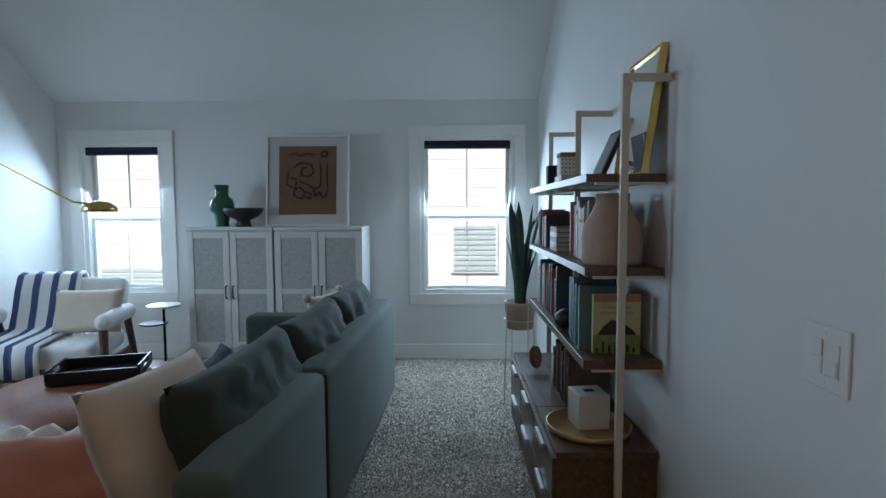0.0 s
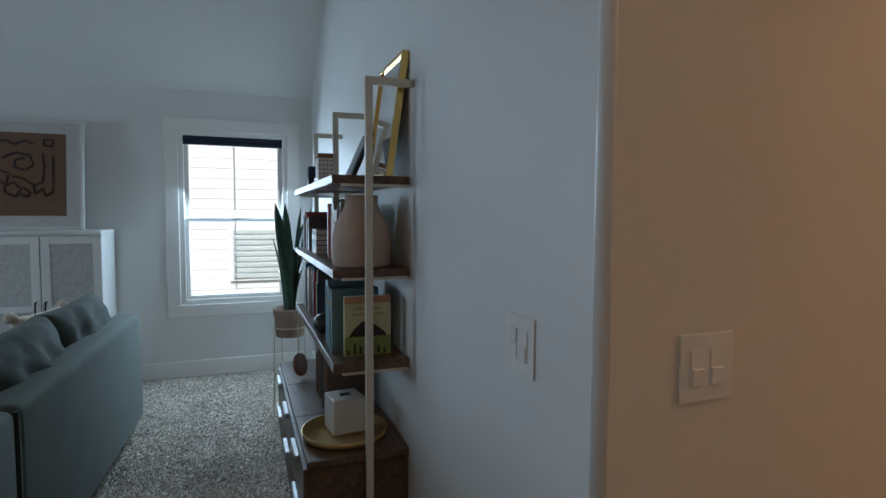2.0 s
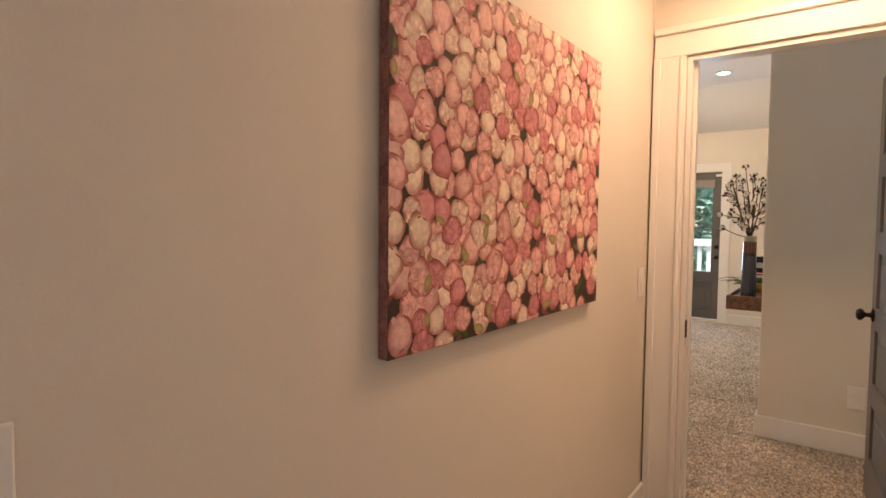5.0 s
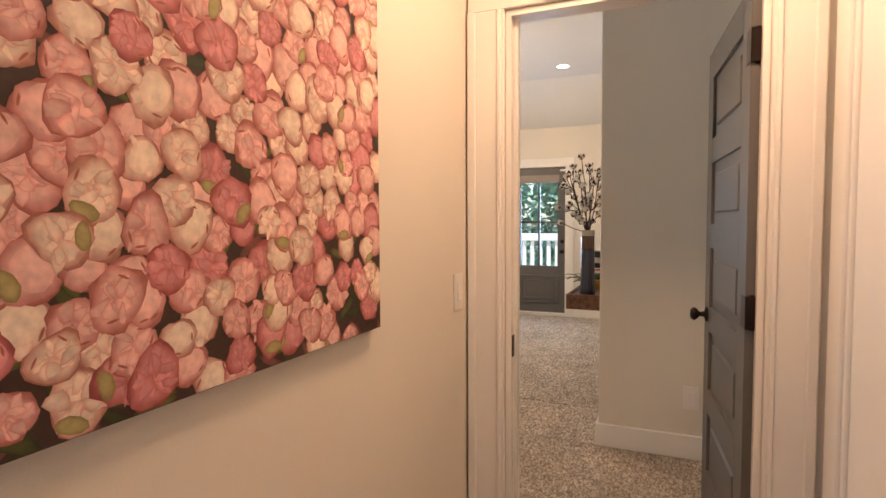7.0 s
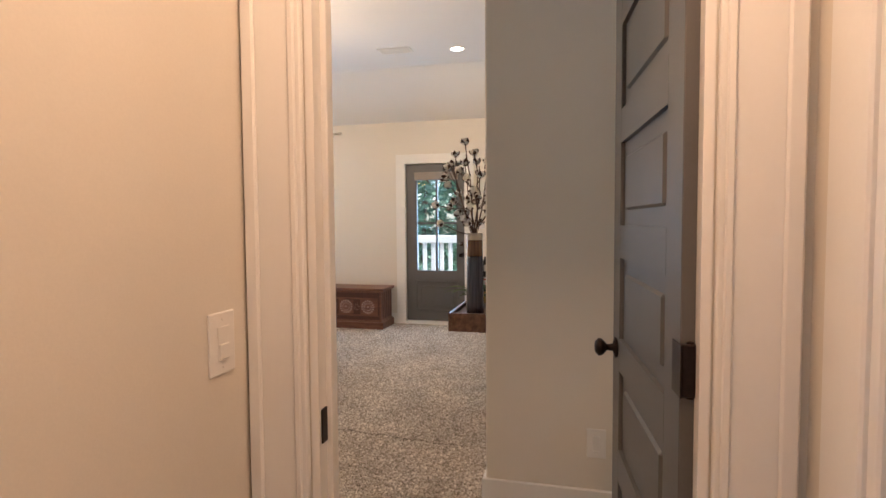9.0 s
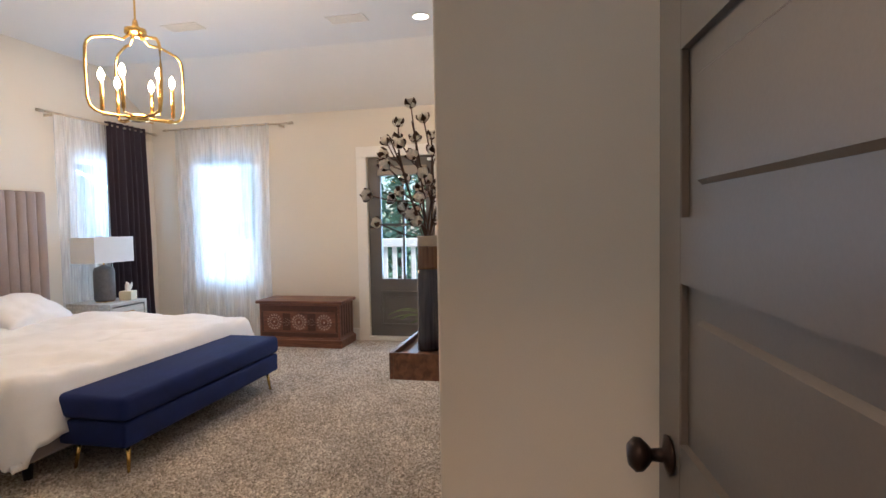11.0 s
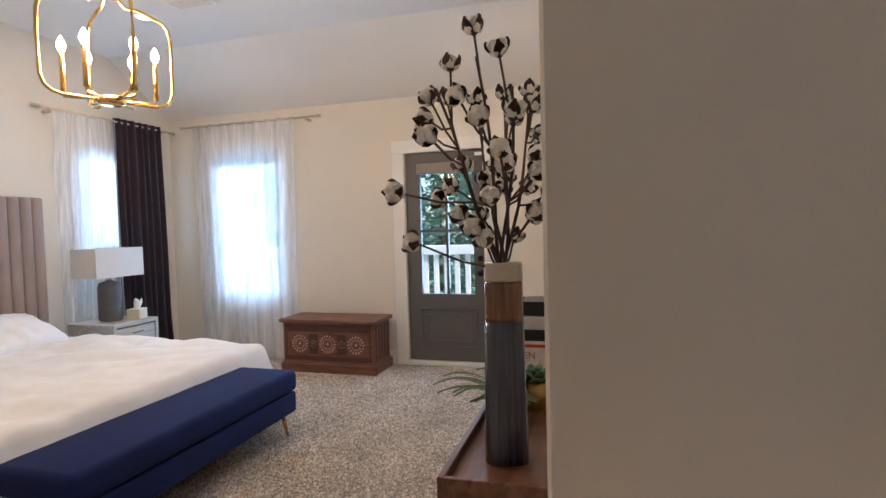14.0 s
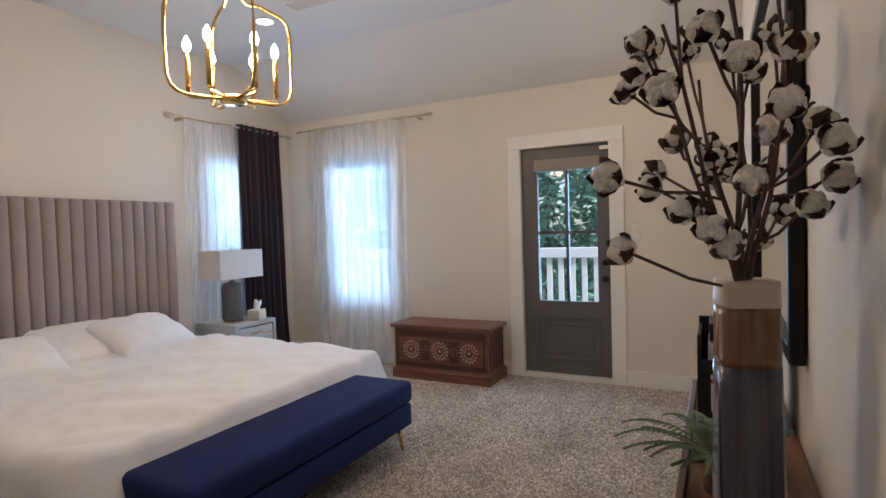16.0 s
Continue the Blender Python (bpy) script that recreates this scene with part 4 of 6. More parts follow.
def sofa():
    th = thing("sectional_sofa", "dark green velvet sectional sofa seen from behind", "sofa", LV(-0.39, 1.22, 0, -2.6))
    L, D = 2.40, 0.98
    part("back_panel", B(-0.14, 0.0, 0.76, L, 0.07, 0.70, 0.035, 4), green_velvet, th, smooth=True)
    part("back_panel", B(-0.14, 0.0, -0.05, 0.752, 0.07, 0.70, 0.035, 4), green_velvet, th, smooth=True)
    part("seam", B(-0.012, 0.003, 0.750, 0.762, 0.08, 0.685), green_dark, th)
    part("base", B(-D, -0.14, -0.05, L, 0.07, 0.27, 0.02, 2), green_velvet, th)
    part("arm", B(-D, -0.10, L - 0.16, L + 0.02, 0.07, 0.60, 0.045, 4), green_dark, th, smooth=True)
    part("return_base", B(-2.4, -D, -0.05, 0.84, 0.07, 0.27, 0.02, 2), green_velvet, th)
    part("return_back", B(-2.4, 0.0, -0.20, -0.06, 0.07, 0.62, 0.035, 3), green_velvet, th, smooth=True)
    for y0, y1 in ((0.02, 0.75), (0.77, 1.50), (1.52, 2.22)):
        part("seat_cushion", B(-D - 0.01, -0.15, y0, y1, 0.275, 0.43, 0.05, 4), green_velvet, th, smooth=True)
    part("seat_cushion", B(-2.4, -D - 0.03, -0.04, 0.82, 0.275, 0.43, 0.05, 4), green_velvet, th, smooth=True)
    for x, y in ((-0.07, L - 0.07), (-0.9, L - 0.07), (-0.07, 0.80), (-0.9, 0.8), (-2.3, 0.05), (-2.3, 0.75)):
        part("foot", lathe(((0, 0), (0.018, 0), (0.026, 0.075), (0, 0.075)), 12), black_wood, th, m=T(x, y, 0))
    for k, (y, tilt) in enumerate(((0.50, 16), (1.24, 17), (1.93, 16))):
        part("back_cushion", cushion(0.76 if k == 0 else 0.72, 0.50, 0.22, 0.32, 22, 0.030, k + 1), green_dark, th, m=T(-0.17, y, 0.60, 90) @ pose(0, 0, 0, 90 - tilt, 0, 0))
    return th


sofa()
for nm, lab, mt, m, dims, sd_ in (
        ("throw_pillow", "cream cloth throw pillow leaning on the sofa", cream_cloth, LV(-0.69, 1.50, 0.63, 74) @ pose(0, 0, 0, 68, 0, 6), (0.46, 0.46, 0.15), 3),
        ("throw_pillow", "coral cloth throw pillow lying on the sofa", coral_cloth, LV(-1.06, 1.46, 0.49, 10) @ pose(0, 0, 0, 28, 0, 0), (0.62, 0.38, 0.20), 5),
        ("throw_pillow", "navy velvet throw pillow on the sofa", navy_cloth, LV(-0.72, 2.02, 0.57, 70) @ pose(0, 0, 0, 62, 0, 30), (0.40, 0.40, 0.11), 6),
        ("throw_pillow", "cream tasselled throw pillow at the sofa end", cream_cloth, LV(-0.58, 3.12, 0.62, 60) @ pose(0, 0, 0, 70, 0, 12), (0.36, 0.40, 0.12), 7)):
    th = thing(nm, lab, "pillow", m)
    part("cover", cushion(*dims, 0.35, 16, 0.016, sd_), mt, th)
    if sd_ == 7:
        for sx in (-1, 1):
            part("tassel", bmesh.ops.create_icosphere(b_ := bmesh.new(), subdivisions=2, radius=0.028) and b_, cream_cloth, th, m=T(sx * dims[0] * 0.49, dims[1] * 0.49, 0))


def throw_blanket():
    th = thing("throw_blanket", "cream fringed knit blanket on the sofa", "blanket", LV(-1.55, 1.80, 0.435))
    bm = bmesh.new()
    n = 24
    g = [[bm.verts.new((-0.3 + 0.6 * i / n, -0.3 + 0.55 * j / n, 0.012 + 0.02 * noise.noise(Vector((i * 0.35, j * 0.35, 1))) + 0.01 * math.sin(i * 1.3))) for j in range(n + 1)] for i in range(n + 1)]
    for i in range(n):
        for j in range(n):
            bm.faces.new((g[i][j], g[i + 1][j], g[i + 1][j + 1], g[i][j + 1]))
    ob = part("knit", bm, cream_cloth, th, smooth=True)
    s = ob.modifiers.new("thick", 'SOLIDIFY')
    s.thickness = 0.014


throw_blanket()


def ottoman():
    th = thing("leather_ottoman", "round brown leather ottoman pouf", "ottoman", LV(-1.72, 2.72, 0))
    prof = [(0, 0), (0.50, 0.0), (0.54, 0.03), (0.555, 0.15), (0.555, 0.28), (0.535, 0.35), (0.48, 0.385), (0.3, 0.405), (0, 0.41)]
    bm = lathe(prof, 56)
    for v in bm.verts:
        d = noise.noise(v.co * 6) * 0.010 + noise.noise(v.co * 15) * 0.005
        v.co += Vector((v.co.x, v.co.y, 0.2 + v.co.z)).normalized() * d
        v.co.z = max(v.co.z, 0.0)
    part("body", bm, leather, th, smooth=True)
    for z in (0.345,):
        part("piping", tube([(0.54 * math.cos(a), 0.54 * math.sin(a), z) for a in [6.2832 * i / 48 for i in range(48)]], 0.008, 8, closed=True), leather, th, smooth=True)


ottoman()
tray = thing("serving_tray", "black wooden serving tray on the leather ottoman", "tray", LV(-1.78, 2.84, 0.413, 18))
tb = B(-0.21, 0.21, -0.15, 0.15, 0, 0.012)
part("base", tb, black_wood, tray)
for s in (-1, 1):
    part("side", B(-0.21, 0.21, s * 0.15 - 0.007, s * 0.15 + 0.007, 0.012, 0.065, 0.003), black_wood, tray)
    bm = B(s * 0.21 - 0.007, s * 0.21 + 0.007, -0.143, 0.143, 0.012, 0.04, 0.003)
    box(bm, s * 0.21 - 0.007, s * 0.21 + 0.007, -0.143, -0.06, 0.04, 0.075, 0.003)
    box(bm, s * 0.21 - 0.007, s * 0.21 + 0.007, 0.06, 0.143, 0.04, 0.075, 0.003)
    box(bm, s * 0.21 - 0.007, s * 0.21 + 0.007, -0.06, 0.06, 0.062, 0.075, 0.003)
    part("handle_side", bm, black_wood, tray)
rc = thing("remote_control", "slim dark remote control on the tray", "remote control", LV(-1.80, 2.81, 0.4255, 40))
part("case", B(-0.075, 0.075, -0.018, 0.018, 0, 0.016, 0.005, 2), black_metal, rc)


def armchair():
    th = thing("armchair", "white boucle armchair with dark wooden legs", "armchair", LV(-2.70, 3.72, 0, 14))
    part("seat", B(-0.36, 0.36, -0.36, 0.30, 0.26, 0.41, 0.045, 4), boucle, th, smooth=True)
    part("backrest", B(-0.36, 0.36, -0.08, 0.08, 0.0, 0.46, 0.06, 4), boucle, th, m=T(0, 0.30, 0.33, rx=-14), smooth=True)
    for s in (-1, 1):
        part("armrest", B(s * 0.42 - 0.055, s * 0.42 + 0.055, -0.34, 0.22, 0.49, 0.60, 0.05, 4), boucle, th, smooth=True)
        part("front_leg", tube([(s * 0.42, -0.30, 0.50), (s * 0.425, -0.31, 0.25), (s * 0.43, -0.32, 0)], 0.028, 10, taper=0.7), walnut, th)
        part("rear_leg", tube([(s * 0.42, 0.16, 0.50), (s * 0.42, 0.26, 0.25), (s * 0.42, 0.36, 0)], 0.028, 10, taper=0.7), walnut, th)
        part("rail", B(s * 0.40 - 0.015, s * 0.40 + 0.015, -0.31, 0.26, 0.20, 0.265, 0.005), walnut, th)
    part("front_rail", B(-0.40, 0.40, -0.33, -0.30, 0.19, 0.255, 0.005), walnut, th)
    return th


armchair()
bl = thing("striped_throw", "white and blue striped throw over the armchair", "blanket", LV(-2.70, 3.72, 0, 14))
blue_stripe = stripes("blue_striped_weave", (0.05, 0.075, 0.16), (0.70, 0.68, 0.66), 0, 8.5, 0.36)
bm = bmesh.new()
prof = [(0.44, 0.30), (0.43, 0.78), (0.40, 0.815), (0.33, 0.80), (0.275, 0.70), (0.22, 0.55), (0.165, 0.435), (0.05, 0.42), (-0.2, 0.42), (-0.36, 0.418), (-0.385, 0.36), (-0.39, 0.22)]
nx = 26
rows_ = []
for y, z in prof:
    rows_.append([bm.verts.new((-0.35 + 0.42 * i / nx + 0.01 * math.sin(i), y - 0.006 + 0.008 * noise.noise(Vector((i * 0.4, y * 5, z * 5))), z + 0.012 * noise.noise(Vector((i * 0.5, z * 4, 2))) + 0.008)) for i in range(nx + 1)])
for a, b in zip(rows_, rows_[1:]):
    for i in range(nx):
        bm.faces.new((a[i], a[i + 1], b[i + 1], b[i]))
ob = part("weave", bm, blue_stripe, bl, smooth=True)
ob.modifiers.new("thick", 'SOLIDIFY').thickness = 0.008
cp = thing("throw_pillow", "cream textured pillow on the white armchair", "pillow", LV(-2.50, 3.80, 0.575, 10) @ pose(0, 0, 0, 72, 0, 0))
part("cover", cushion(0.46, 0.32, 0.13, 0.35, 14, 0.012, 11), cream_cloth, cp)

st = thing("side_table", "two-tier round side table with a slim black stem", "side table", LV(-2.12, 4.10, 0))
part("top", lathe(((0, 0.555), (0.12, 0.555), (0.122, 0.562), (0.12, 0.57), (0, 0.57)), 36), mat("pale_stone", (0.62, 0.62, 0.60), 0.3), st)
part("lower_shelf", lathe(((0, 0.42), (0.10, 0.42), (0.10, 0.432), (0, 0.432)), 32), black_metal, st, m=T(-0.07, -0.02, 0))
part("stem", tube([(0, 0, 0.01), (0, 0, 0.556)], 0.010, 10), black_metal, st)
part("foot", lathe(((0, 0), (0.11, 0), (0.11, 0.01), (0, 0.014)), 32), black_metal, st)

al = thing("wall_lamp", "brass swing-arm wall lamp with a domed shade", "wall lamp", T(LX0, 3.3, 0))
part("wall_plate", lathe(((0, 0), (0.05, 0), (0.05, 0.02), (0, 0.025)), 24), brass, al, m=T(0.0, 0, 1.80, ry=90))
part("arm", tube([(0.02, 0, 1.80), (0.35, 0, 1.72), (0.90, 0, 1.43), (1.06, 0, 1.345), (1.16, 0, 1.335)], 0.006, 8), brass, al, smooth=True)
part("shade", lathe(((0.10, 0.0), (0.095, 0.03), (0.07, 0.055), (0.03, 0.066), (0, 0.068), (0, 0.06), (0.065, 0.048), (0.088, 0.025), (0.093, 0.0)), 32), brass, al, m=T(1.225, 0, 1.285), smooth=True)

# ---- bookshelf ----
SY0, SY1 = 1.872, 3.20


def wall_shelf():
    th = thing("wall_bookshelf", "walnut and cream metal wall bookshelf with a drawer base", "bookshelf", T(LX1, SY0, 0))
    for z0, z1 in ((1.382, 1.410), (1.062, 1.090), (0.735, 0.768)):
        for a, b in ((0.0, 0.44), (0.442, 0.884), (0.886, 1.328)):
            part("shelf_board", B(-0.272, -0.004, a, b, z0, z1, 0.0015), walnut, th)
    bm = B(-0.355, -0.004, 0.012, 1.328, 0.06, 0.415)
    part("base_cabinet", bm, walnut, th)
    for a, b in ((0.0, 0.44), (0.442, 0.884), (0.886, 1.328)):
        part("base_top", B(-0.362, -0.004, a, b, 0.415, 0.44, 0.002), walnut, th)
    part("plinth", B(-0.33, -0.004, 0.02, 1.32, 0.0, 0.06), black_wood, th)
    for k in range(3):
        for z0, z1 in ((0.07, 0.235), (0.242, 0.41)):
            a = 0.014 + 0.4395 * k
            d = part("drawer", B(-0.374, -0.356, a, a + 0.434, z0, z1, 0.002), walnut, th)
            part("pull", B(-0.392, -0.374, a + 0.13, a + 0.30, z1 - 0.028, z1 - 0.004, 0.003), mat("pale_pull", (0.55, 0.55, 0.56), 0.35, 0.6), d, "pale metal drawer pull")
    for y in (-0.022, 0.652, 1.330):
        bm = bmesh.new()
        box(bm, -0.165, -0.140, y - 0.010, y + 0.010, 0.0, 1.735, 0.001)
        box(bm, -0.140, -0.002, y - 0.010, y + 0.010, 1.71, 1.735, 0.001)
        if y > 0:
            bm.free()
            bm = bmesh.new()
            for za, zb in ((0.441, 0.734), (0.769, 1.061), (1.091, 1.381), (1.411, 1.71)):
                box(bm, -0.165, -0.140, y - 0.010, y + 0.010, za, zb)
            box(bm, -0.165, -0.002, y - 0.010, y + 0.010, 1.71, 1.735, 0.001)
        part("post", bm, cream_metal, th, "cream painted square metal post")
        for z in (1.372, 1.052, 0.725):
            part("bracket", B(-0.24, -0.002, y - 0.006 + (0.03 if y < 0 else 0), y + 0.006 + (0.03 if y < 0 else 0), z, z + 0.0095), cream_metal, th)
    return th


wall_shelf()
BOOK = {}


def book(x, y, z, t, h, d, color, tilt=0, flat=False, group="books on the shelves", lab=""):
    """A book with its spine to -x; t thick along y, h high, d deep."""
    key = "book_cover_%d_%d_%d" % tuple(int(c * 255) for c in color)
    cm = mat(key, color, 0.55, vary=0.12, scale=18, bump=0.08)
    m = LV(x, y, z, 0, tilt)
    if flat:
        m = LV(x, y, z + t / 2, 0, 0) @ pose(0, 0, 0, 90, 0, 0) @ pose(0, 0, -h / 2)
    th = thing("book", lab or "hardback book standing on the shelf" if not flat else "hardback book lying in a stack", "book", m, group)
    bm = B(0, 0.0025, -t / 2, t / 2, 0, h)
    box(bm, 0.0025, d, -t / 2, -t / 2 + 0.0025, 0, h)
    box(bm, 0.0025, d, t / 2 - 0.0025, t / 2, 0, h)
    part("cover", bm, cm, th)
    part("pages", B(0.003, d - 0.005, -t / 2 + 0.003, t / 2 - 0.003, 0.004, h - 0.004), paper_mat, th)
    if t > 0.018:
        part("spine_band", B(-0.0006, 0.0, -t / 2 + 0.001, t / 2 - 0.001, h * 0.72, h * 0.78), gold_ink, th)
    return th


PAL = [(0.07, 0.05, 0.05), (0.45, 0.40, 0.34), (0.28, 0.06, 0.05), (0.05, 0.09, 0.13), (0.30, 0.36, 0.38), (0.12, 0.10, 0.09), (0.55, 0.50, 0.44), (0.09, 0.19, 0.22), (0.03, 0.03, 0.035), (0.35, 0.16, 0.08)]
rnd = random.Random(7)


def book_row(y0, y1, z, hmin, hmax, pal, x=0.60, d=0.15):
    y = y0
    while y < y1 - 0.012:
        t = rnd.uniform(0.014, 0.034)
        if y + t > y1:
            break
        h = rnd.uniform(hmin, hmax)
        book(x + rnd.uniform(-0.006, 0.01), y + t / 2, z, t - 0.001, h, d + rnd.uniform(-0.02, 0.02), rnd.choice(pal))
        y += t


Z1, Z2, Z3, ZB = 1.411, 1.091, 0.769, 0.441
# second shelf: pale and red books behind the clay vase, then a stack
book_row(2.10, 2.42, Z2, 0.20, 0.255, [(0.45, 0.40, 0.34), (0.55, 0.50, 0.44), (0.30, 0.06, 0.05), (0.42, 0.22, 0.15), (0.35, 0.33, 0.30)], 0.625)
zz = Z2
for k in range(5):
    t = rnd.uniform(0.018, 0.028)
    book(0.60, 2.66, zz, t, 0.17, 0.13, rnd.choice(PAL[:9]), flat=True)
    zz += t + 0.0005
book_row(2.84, 3.15, Z2, 0.15, 0.20, PAL)
# third shelf
book_row(2.02, 2.28, Z3, 0.215, 0.255, [(0.05, 0.12, 0.14), (0.10, 0.20, 0.24), (0.13, 0.24, 0.26), (0.03, 0.05, 0.06), (0.16, 0.28, 0.32)], 0.585, 0.17)
book_row(2.56, 3.15, Z3, 0.17, 0.25, PAL)
# base
book_row(2.33, 2.62, ZB, 0.17, 0.24, [(0.05, 0.035, 0.03), (0.12, 0.08, 0.06), (0.20, 0.12, 0.09), (0.03, 0.03, 0.03)], 0.60, 0.17)


def cover_book():
    th = thing("cover_book", "illustrated yellow-green book facing out on the shelf", "book", LV(0.70, 1.965, Z3))
    sky_ = mat("pale_green_cover", (0.52, 0.48, 0.27), 0.5, vary=0.15, scale=14)
    part("cover", B(-0.085, 0.085, -0.012, 0.012, 0, 0.215, 0.002), sky_, th)
    part("top_band", B(-0.085, 0.085, -0.0135, -0.012, 0.19, 0.215), mat("orange_cover", (0.42, 0.20, 0.10), 0.5), th)
    bm = bmesh.new()
    vs = [bm.verts.new((x, -0.0135, z)) for x, z in ((-0.07, 0.07), (-0.05, 0.10), (-0.02, 0.125), (0.02, 0.115), (0.06, 0.085), (0.07, 0.07))]
    bm.faces.new(vs)
    part("dark_hill", bm, ink, th)
    part("meadow", B(-0.085, 0.085, -0.0132, -0.012, 0.0, 0.07), mat("meadow_print", (0.22, 0.26, 0.07), 0.5, vary=0.4, scale=40), th)
    for k in range(7):
        part("tree_mark", B(-0.075 + 0.022 * k, -0.067 + 0.022 * k, -0.0142, -0.0132, 0.006, 0.022 + 0.012 * ((k * 5) % 3)), ink, th)
    part("pages", B(-0.082, 0.083, -0.0105, 0.0105, 0.2151, 0.2158), paper_mat, th)
    for z, w in ((0.165, 0.05), (0.145, 0.06)):
        part("title_bar", B(-w, w, -0.0138, -0.012, z, z + 0.010), mat("faded_gold", (0.42, 0.36, 0.18), 0.5), th)


cover_book()
cv = thing("clay_vase", "blush clay bottle vase with a flared neck", "vase", LV(0.685, 1.985, Z2))
part("body", lathe(((0, 0), (0.098, 0), (0.105, 0.012), (0.107, 0.10), (0.098, 0.145), (0.07, 0.195), (0.058, 0.225), (0.06, 0.255), (0.05, 0.255), (0.046, 0.22), (0, 0.2)), 44), clay, cv, smooth=True)
tr_ = thing("gold_tray", "round brass tray on the bookshelf base", "tray", LV(0.635, 2.075, ZB))
part("dish", lathe(((0, 0), (0.150, 0), (0.158, 0.006), (0.162, 0.026), (0.157, 0.026), (0.152, 0.008), (0, 0.007)), 48), mat("matte_brass", (0.62, 0.44, 0.20), 0.35, 0.7, vary=0.2), tr_, smooth=True)
tx = thing("tissue_box", "white ceramic tissue box cover on the tray", "tissue box", LV(0.64, 2.10, ZB + 0.0085, 8))
bm = B(-0.062, 0.062, -0.062, 0.062, 0, 0.135, 0.005, 2)
part("cover", bm, mat("white_stone", (0.66, 0.63, 0.58), 0.4, vary=0.08), tx)
# the top is closed; a black slab stands for the shade in its slot
part("slot", B(-0.02, 0.02, -0.014, 0.014, 0.1352, 0.1362), black_wood, tx, "black slab for the shaded opening")
mr_ = thing("gold_mirror", "gold-framed mirror leaning on the wall", "mirror", LV(0.762, 2.05, Z1, 90) @ pose(0, 0, 0, -8, 0, 180))
bm = bmesh.new()
for a in ((-0.165, -0.150, 0, 0.44), (0.150, 0.165, 0, 0.44), (-0.150, 0.150, 0, 0.015), (-0.150, 0.150, 0.425, 0.44)):
    box(bm, a[0], a[1], -0.012, 0.012, a[2], a[3], 0.001)
part("frame", bm, brass, mr_)
part("glass", B(-0.150, 0.150, -0.004, 0.0, 0.015, 0.425), mirror_mat, mr_)
part("backing", B(-0.150, 0.150, 0.001, 0.006, 0.015, 0.425), black_wood, mr_)
pf = thing("photo_frame", "small dark photo frame leaning on the mirror", "picture frame", LV(0.665, 2.12, Z1, 90) @ pose(0, 0, 0, -24, 0, 180))
part("frame", B(-0.075, 0.075, -0.008, 0.008, 0, 0.19, 0.002), black_wood, pf)
part("photo", B(-0.06, 0.06, -0.010, -0.008, 0.015, 0.175), mat("grey_photo", (0.25, 0.26, 0.28), 0.3, vary=0.5, scale=20), pf)
for x, y, w, h, mt, lb in ((0.645, 2.56, 0.085, 0.085, paper_mat, "white box with dark dots"), (0.62, 2.80, 0.06, 0.10, navy_cloth, "small dark box")):
    bx = thing("trinket_box", lb + " on the top shelf", "box", LV(x, y, Z1 + (0.034 if w > 0.08 else 0)))
    part("body", B(-w / 2, w / 2, -w / 2, w / 2, 0, h, 0.003), mt, bx)
    if w > 0.08:
        part("lid", B(-w / 2 - 0.002, w / 2 + 0.002, -w / 2 - 0.002, w / 2 + 0.002, h, h + 0.02, 0.002), kraft, bx)
        for i in range(5):
            for j in range(4):
                part("dot", B(-0.034 + i * 0.017 - 0.003, -0.034 + i * 0.017 + 0.003, -w / 2 - 0.0012, -w / 2, 0.012 + j * 0.019, 0.018 + j * 0.019), ink, bx)
book(0.60, 2.56, Z1, 0.033, 0.16, 0.14, (0.60, 0.54, 0.46), flat=True)
sp_ = thing("dark_globe", "small dark round ornament on the shelf", "ornament", LV(0.60, 2.36, Z3))
part("ball", lathe([(0.045 * math.sin(math.pi * i / 12), 0.045 - 0.045 * math.cos(math.pi * i / 12)) for i in range(13)], 24), black_wood, sp_, smooth=True)
cl = thing("desk_clock", "round dark framed clock on the shelf base", "clock", LV(0.56, 2.84, ZB + 0.006, 60, -12))
part("case", lathe(((0, -0.012), (0.055, -0.012), (0.06, 0), (0.055, 0.012), (0, 0.012)), 28), leather, cl, m=T(0, 0, 0.066, rx=90))


